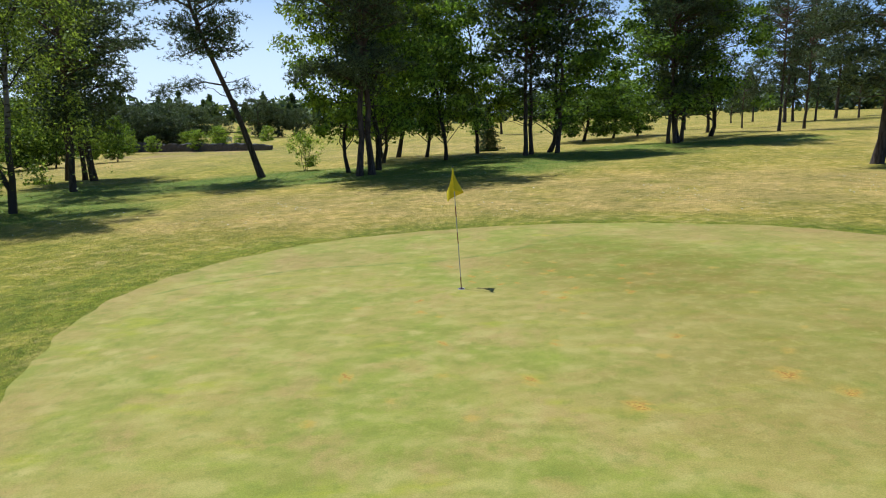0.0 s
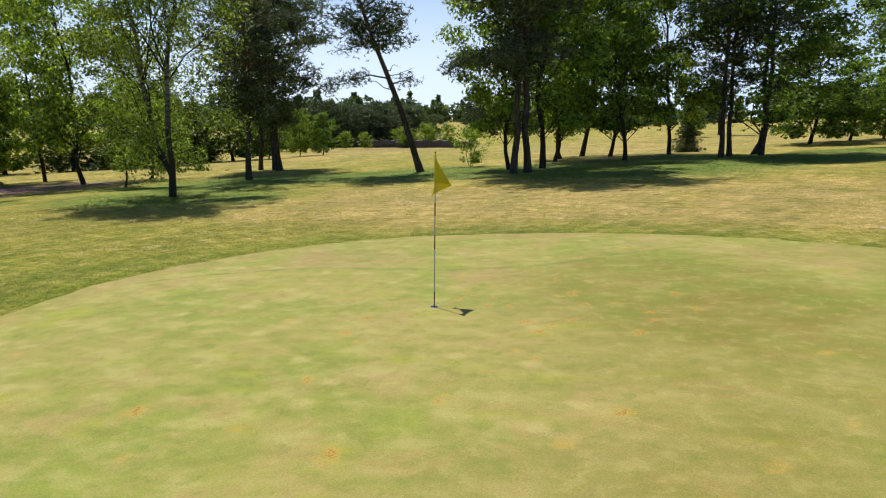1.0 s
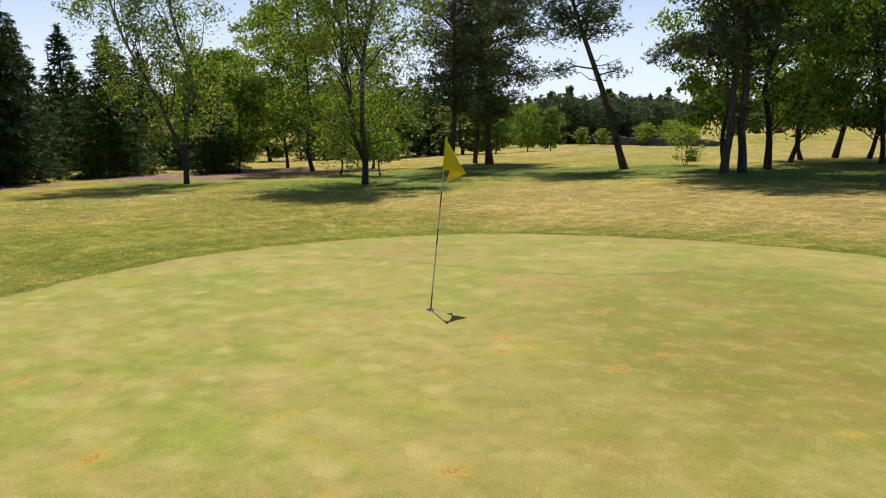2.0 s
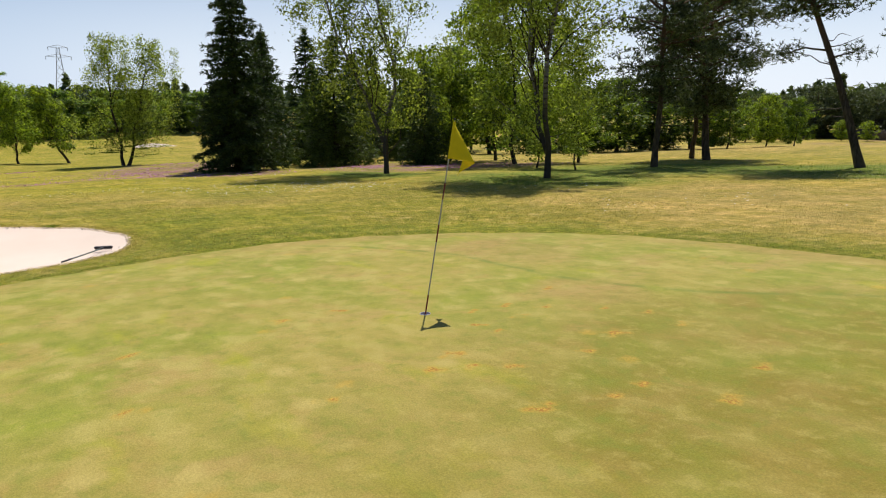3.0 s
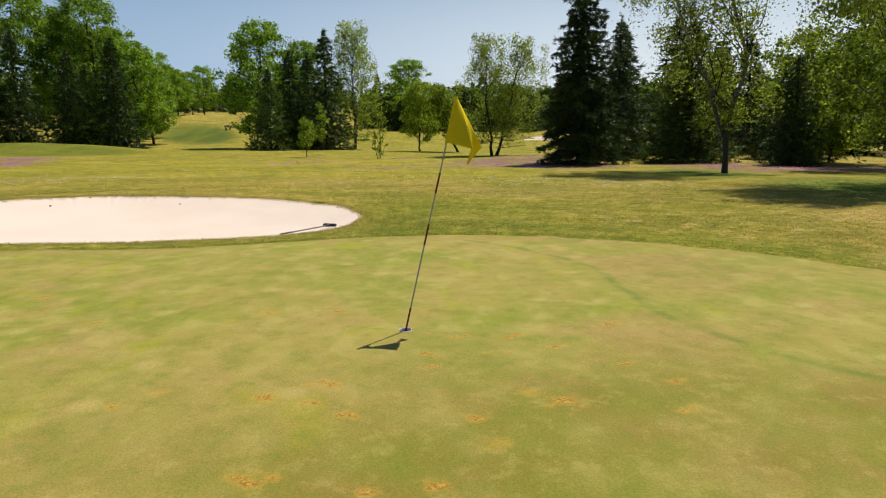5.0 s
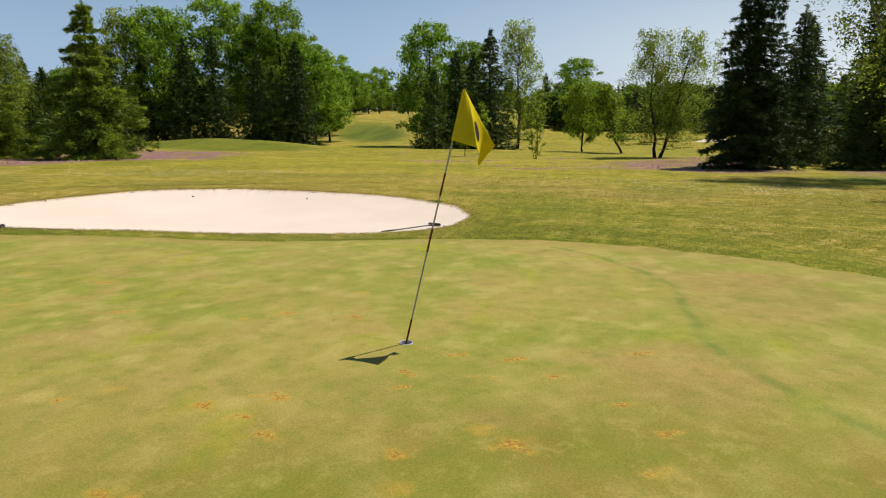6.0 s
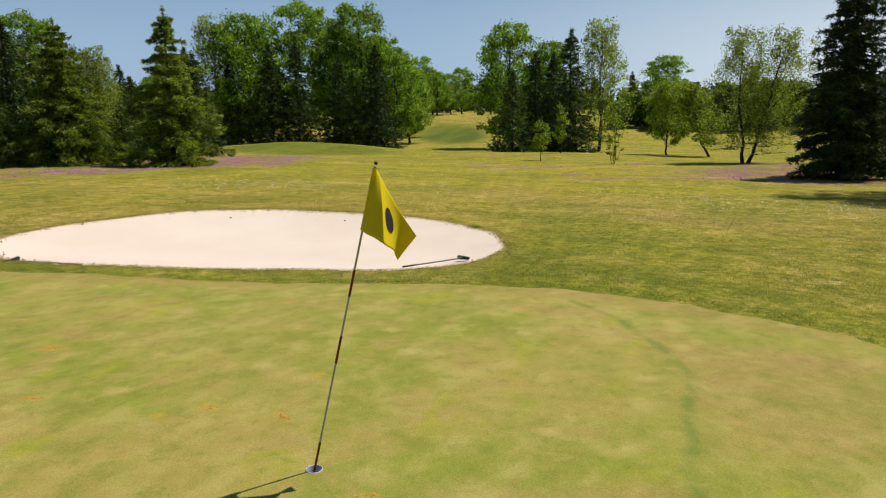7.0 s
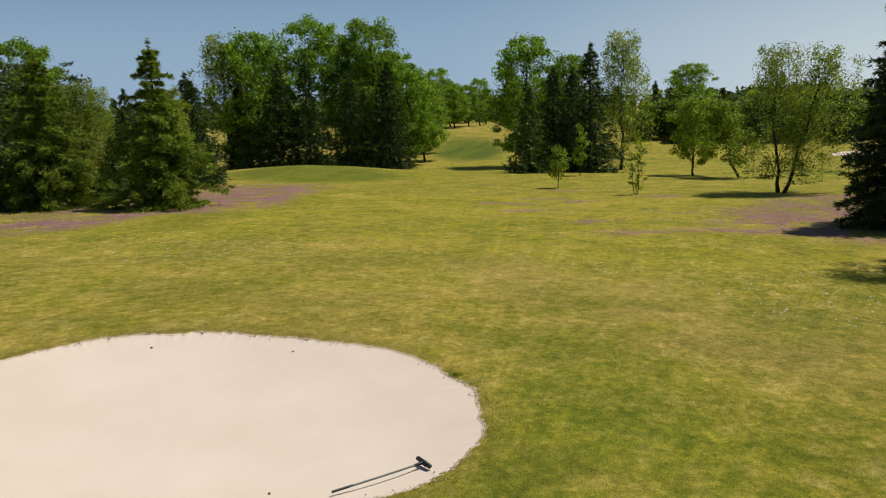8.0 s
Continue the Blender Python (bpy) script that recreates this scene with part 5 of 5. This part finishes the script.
def bench(x, y, turn):
    root = new("bench")
    for name, s, p in (("seat", (1.7, 0.42, 0.06), (0, 0, 0.45)), ("backrest", (1.7, 0.06, 0.42), (0, 0.22, 0.78)), ("leg", (0.08, 0.40, 0.44), (-0.65, 0, 0.22)), ("leg", (0.08, 0.40, 0.44), (0.65, 0, 0.22)),
                       ("support", (0.06, 0.05, 0.5), (-0.65, 0.18, 0.7)), ("support", (0.06, 0.05, 0.5), (0.65, 0.18, 0.7))):
        ob = part(name, bm_mesh(name, box_bm(*s, 0.01), M["timber"], False), root)
        ob.location = p
    root.matrix_basis = pose(x, y, land1(x, y), 0, 0, turn)
    return tagged(root, "dark timber bench beside the far tee", "bench")


def notice(x, y, turn):
    root = new("tee_sign")
    b = part("board", bm_mesh("board", box_bm(0.9, 0.05, 0.7, 0.01), M["white"], False), root, "white board")
    b.location = (0, 0, 1.25)
    for s in (-0.36, 0.36):
        p = part("post", bm_mesh("post", box_bm(0.07, 0.07, 1.6, 0.01), M["timber"], False), root)
        p.location = (s, 0.065, 0.8)
    root.matrix_basis = pose(x, y, land1(x, y), 0, 0, turn)
    return tagged(root, "small white sign on two posts across the fairway", "sign")


def far_sand(x, y, rx, ry, turn):
    th = np.arange(48) * 2 * math.pi / 48
    k = 1 + 0.12 * np.sin(th * 3 + x)
    c, s = math.cos(radians(turn)), math.sin(radians(turn))
    rows = []
    for t in (0.02, 0.35, 0.7, 1.0):
        u, v = rx * k * t * np.cos(th), ry * k * t * np.sin(th)
        X, Y = x + u * c - v * s, y + u * s + v * c
        rows.append(np.stack([X, Y, land(X, Y) + 0.14 - 0.1 * t ** 3 - 0.45 * (u / rx)], -1))
    V = np.stack(rows, 1).reshape(-1, 3)
    i, j = np.meshgrid(np.arange(48), np.arange(3), indexing="ij")
    i2 = (i + 1) % 48
    q = np.stack([i * 4 + j, i * 4 + j + 1, i2 * 4 + j + 1, i2 * 4 + j], -1).reshape(-1, 4)
    return tagged(new("far_bunker_sand", mesh_of("far_bunker_sand", V, q, M["sand"], True)), "pale sand of a bunker across the course", "bunker", kind="structure")


stone_wall((-60.1, 100.3), (-23.1, 80.5), 1.4, 0.7)
pylon(-392.6, 23.8, 33.0)
bench(-146.0, -44.6, 160)
notice(-33.6, 98.3, 20)
far_sand(-114.4, 45.3, 1.5, 6.5, 0)
far_sand(-127.6, 19.0, 1.4, 3.6, 0)


# ---- grass, flowers and crumbs ----
def tufts(name, label, category, x, y, h, mat, per=3, wide=0.12, seed=1):
    """Blades of grass in small bunches on the land."""
    rng = np.random.default_rng(seed)
    n = len(x) * per
    z = land(x, y)
    c = np.repeat(np.stack([x, y, z], -1), per, axis=0)
    c[:, :2] += rng.normal(size=(n, 2)) * 0.025
    hh = np.repeat(np.broadcast_to(h, x.shape), per) * rng.uniform(0.55, 1.25, n)
    lean = rng.normal(size=(n, 2)) * 0.45
    tip = c + np.stack([lean[:, 0] * hh, lean[:, 1] * hh, hh], -1)
    a = rng.uniform(0, 6.28, n)
    w = np.stack([np.cos(a), np.sin(a), 0 * a], -1) * (hh * wide)[:, None]
    mid = (c + tip) * 0.5
    mid[:, 2] += hh * 0.12
    v = np.stack([c - w * 0.6, c + w * 0.6, mid + w * 0.5, tip, mid - w * 0.5], 1).reshape(-1, 3)
    q = np.arange(n * 5).reshape(n, 5)
    return tagged(new(name, mesh_of(name, v, q, M[mat])), label, category, kind="stuff")


def scatter(n, x0, x1, y0, y1, keep, seed):
    rng = np.random.default_rng(seed)
    x, y = rng.uniform(x0, x1, n), rng.uniform(y0, y1, n)
    k = keep(x, y) > rng.uniform(0, 1, n)
    return x[k], y[k]


def wavy(x, y, f, s):
    return 0.5 + 0.25 * np.sin(x * f + s) + 0.25 * np.sin(y * f * 1.17 + 2 * s + 1.5 * np.sin(x * f * 0.6))


def open_rough(x, y):
    return (green_gap(x, y) > 0.15) & (bunker_gap(x, y) > 0.1)


x, y = scatter(40000, -26, -4, -16, 11, lambda x, y: open_rough(x, y) * (1.05 - np.clip((-x - 8) / 22, 0, 0.9)), 71)
tufts("rough_grass", "short mixed blades of the mown rough", "grass", x, y, 0.026, "blade", 3, 0.18, 1)
x, y = scatter(26000, -26, -4, -16, 11, lambda x, y: open_rough(x, y) * (wavy(x, y, 0.8, 1.0) > 0.5) * (1.05 - np.clip((-x - 8) / 22, 0, 0.9)), 72)
tufts("dry_grass", "dry straw blades in the rough", "grass", x, y, 0.026, "straw", 3, 0.18, 2)
x, y = scatter(30000, -20, 18, 6, 26, lambda x, y: open_rough(x, y) * (wavy(x, y, 0.8, 2.0) > 0.35) * (0.9 - 0.5 * smooth(y, 14, 26)), 75)
tufts("dry_sward", "dry uncut grass past the green", "grass", x, y, 0.028, "straw", 2, 0.2, 7)
x, y = scatter(42000, -32, 32, 12, 52, lambda x, y: np.clip(blob(x, y, -16.5, 15, 5, 4) + blob(x, y, -21, 28, 8, 6, 30) + blob(x, y, -4, 28, 12, 7) + blob(x, y, 7, 37, 9, 5) + blob(x, y, 20, 44, 11, 4), 0, 1) * 0.9, 73)
tufts("shade_grass", "long lush grass under the trees", "grass", x, y, 0.045, "lushblade", 3, 0.22, 3)
rng = np.random.default_rng(74)
a = rng.uniform(0, 2 * math.pi, 2600)
r = BUNKER(a) + np.abs(rng.normal(size=2600)) * 0.25 + 0.03
tufts("lip_grass", "uneven tufts along the bunker lip", "grass", BX + r * np.cos(a), BY + r * np.sin(a), 0.026, "blade", 3, 0.16, 4)
a = rng.uniform(0, 2 * math.pi, 6500)
r = BUNKER(a) + np.abs(rng.normal(size=6500)) * 0.2 - 0.03
tufts("lip_straw", "dry straw along the bunker lip", "grass", BX + r * np.cos(a), BY + r * np.sin(a), 0.028, "straw", 3, 0.14, 5)
a = rng.uniform(0, 2 * math.pi, 300)
a = a + 0.05 * np.sin(a * 37)
r = BUNKER(a) + rng.normal(size=300) * 0.08 - 0.02
cx, cy = BX + r * np.cos(a), BY + r * np.sin(a)
cp = np.stack([cx, cy, land(cx, cy) - 0.012], -1)
cv, cf = needles(rng, cp, 0.022, 0.012, 4, 0.25)
tagged(new("turf_crumbs", mesh_of("turf_crumbs", cv, cf, M["soil"])), "small dark turf crumbs along the sand edge", "crumbs", kind="stuff")
gx, gy = -12.62 + rng.normal(size=60) * 0.08, -2.88 + rng.normal(size=60) * 0.06
tufts("lip_tuft", "fresh green grass clump on the bunker lip", "grass", gx, gy, 0.045, "lushblade", 4, 0.16, 8)
a = rng.uniform(0, 2 * math.pi, 5000)
r = GREEN(a) + rng.uniform(0.02, 0.45, 5000)
tufts("collar_grass", "taller grass round the green's edge", "grass", r * np.cos(a), r * np.sin(a), 0.018, "lushblade", 3, 0.2, 6)


def petals(name, label, category, x, y, size, high, mat, seed):
    rng = np.random.default_rng(seed)
    c = np.stack([x, y, land(x, y) + high * rng.uniform(0.5, 1.2, len(x))], -1)
    v, f = leaf_quads(rng, c, size, 0.0, np.tile(np.array([[0.0, 0.0, 1.0]]), (len(c), 1)))
    return tagged(new(name, mesh_of(name, v, f, M[mat])), label, category, kind="stuff")


x, y = scatter(24000, -34, -14, -26, 10, lambda x, y: (wavy(x, y, 0.7, 0.3) > 0.55) * 0.10 * smooth(-x, 18, 24) + 0.35 * blob(x, y, -24, -17.5, 4, 6, 15) + 0.5 * blob(x, y, -21.5, 6.5, 4, 6, -20), 81)
x2, y2 = scatter(1500, -14, 20, 8, 16, lambda x, y: (green_gap(x, y) > 0.5) * (wavy(x, y, 0.9, 0.8) > 0.5) * 0.6, 84)
x, y = np.concatenate([x, x2]), np.concatenate([y, y2])
petals("daisies", "scattered small white daisies in the rough", "flowers", x, y, 0.042, 0.025, "petal", 1)
x, y = scatter(20000, -64, -24, -34, 8, lambda x, y: (wavy(x, y, 0.45, 1.3) > 0.55) * 0.5, 82)
petals("buttercups", "scattered yellow buttercups in the rough", "flowers", x, y, 0.05, 0.04, "gold", 2)


def heath(x, y):
    return heath_share(x, y) ** 1.5 * (wavy(x, y, 0.9, 2.2) + 0.25 * np.sin(x * 2.9 + 1) * np.sin(y * 2.3) > 0.45)


x, y = scatter(150000, -76, -20, -56, 30, heath, 83)
petals("heather", "mauve heather flowering in low drifts", "heather", x, y, 0.085, 0.05, "bell", 3)
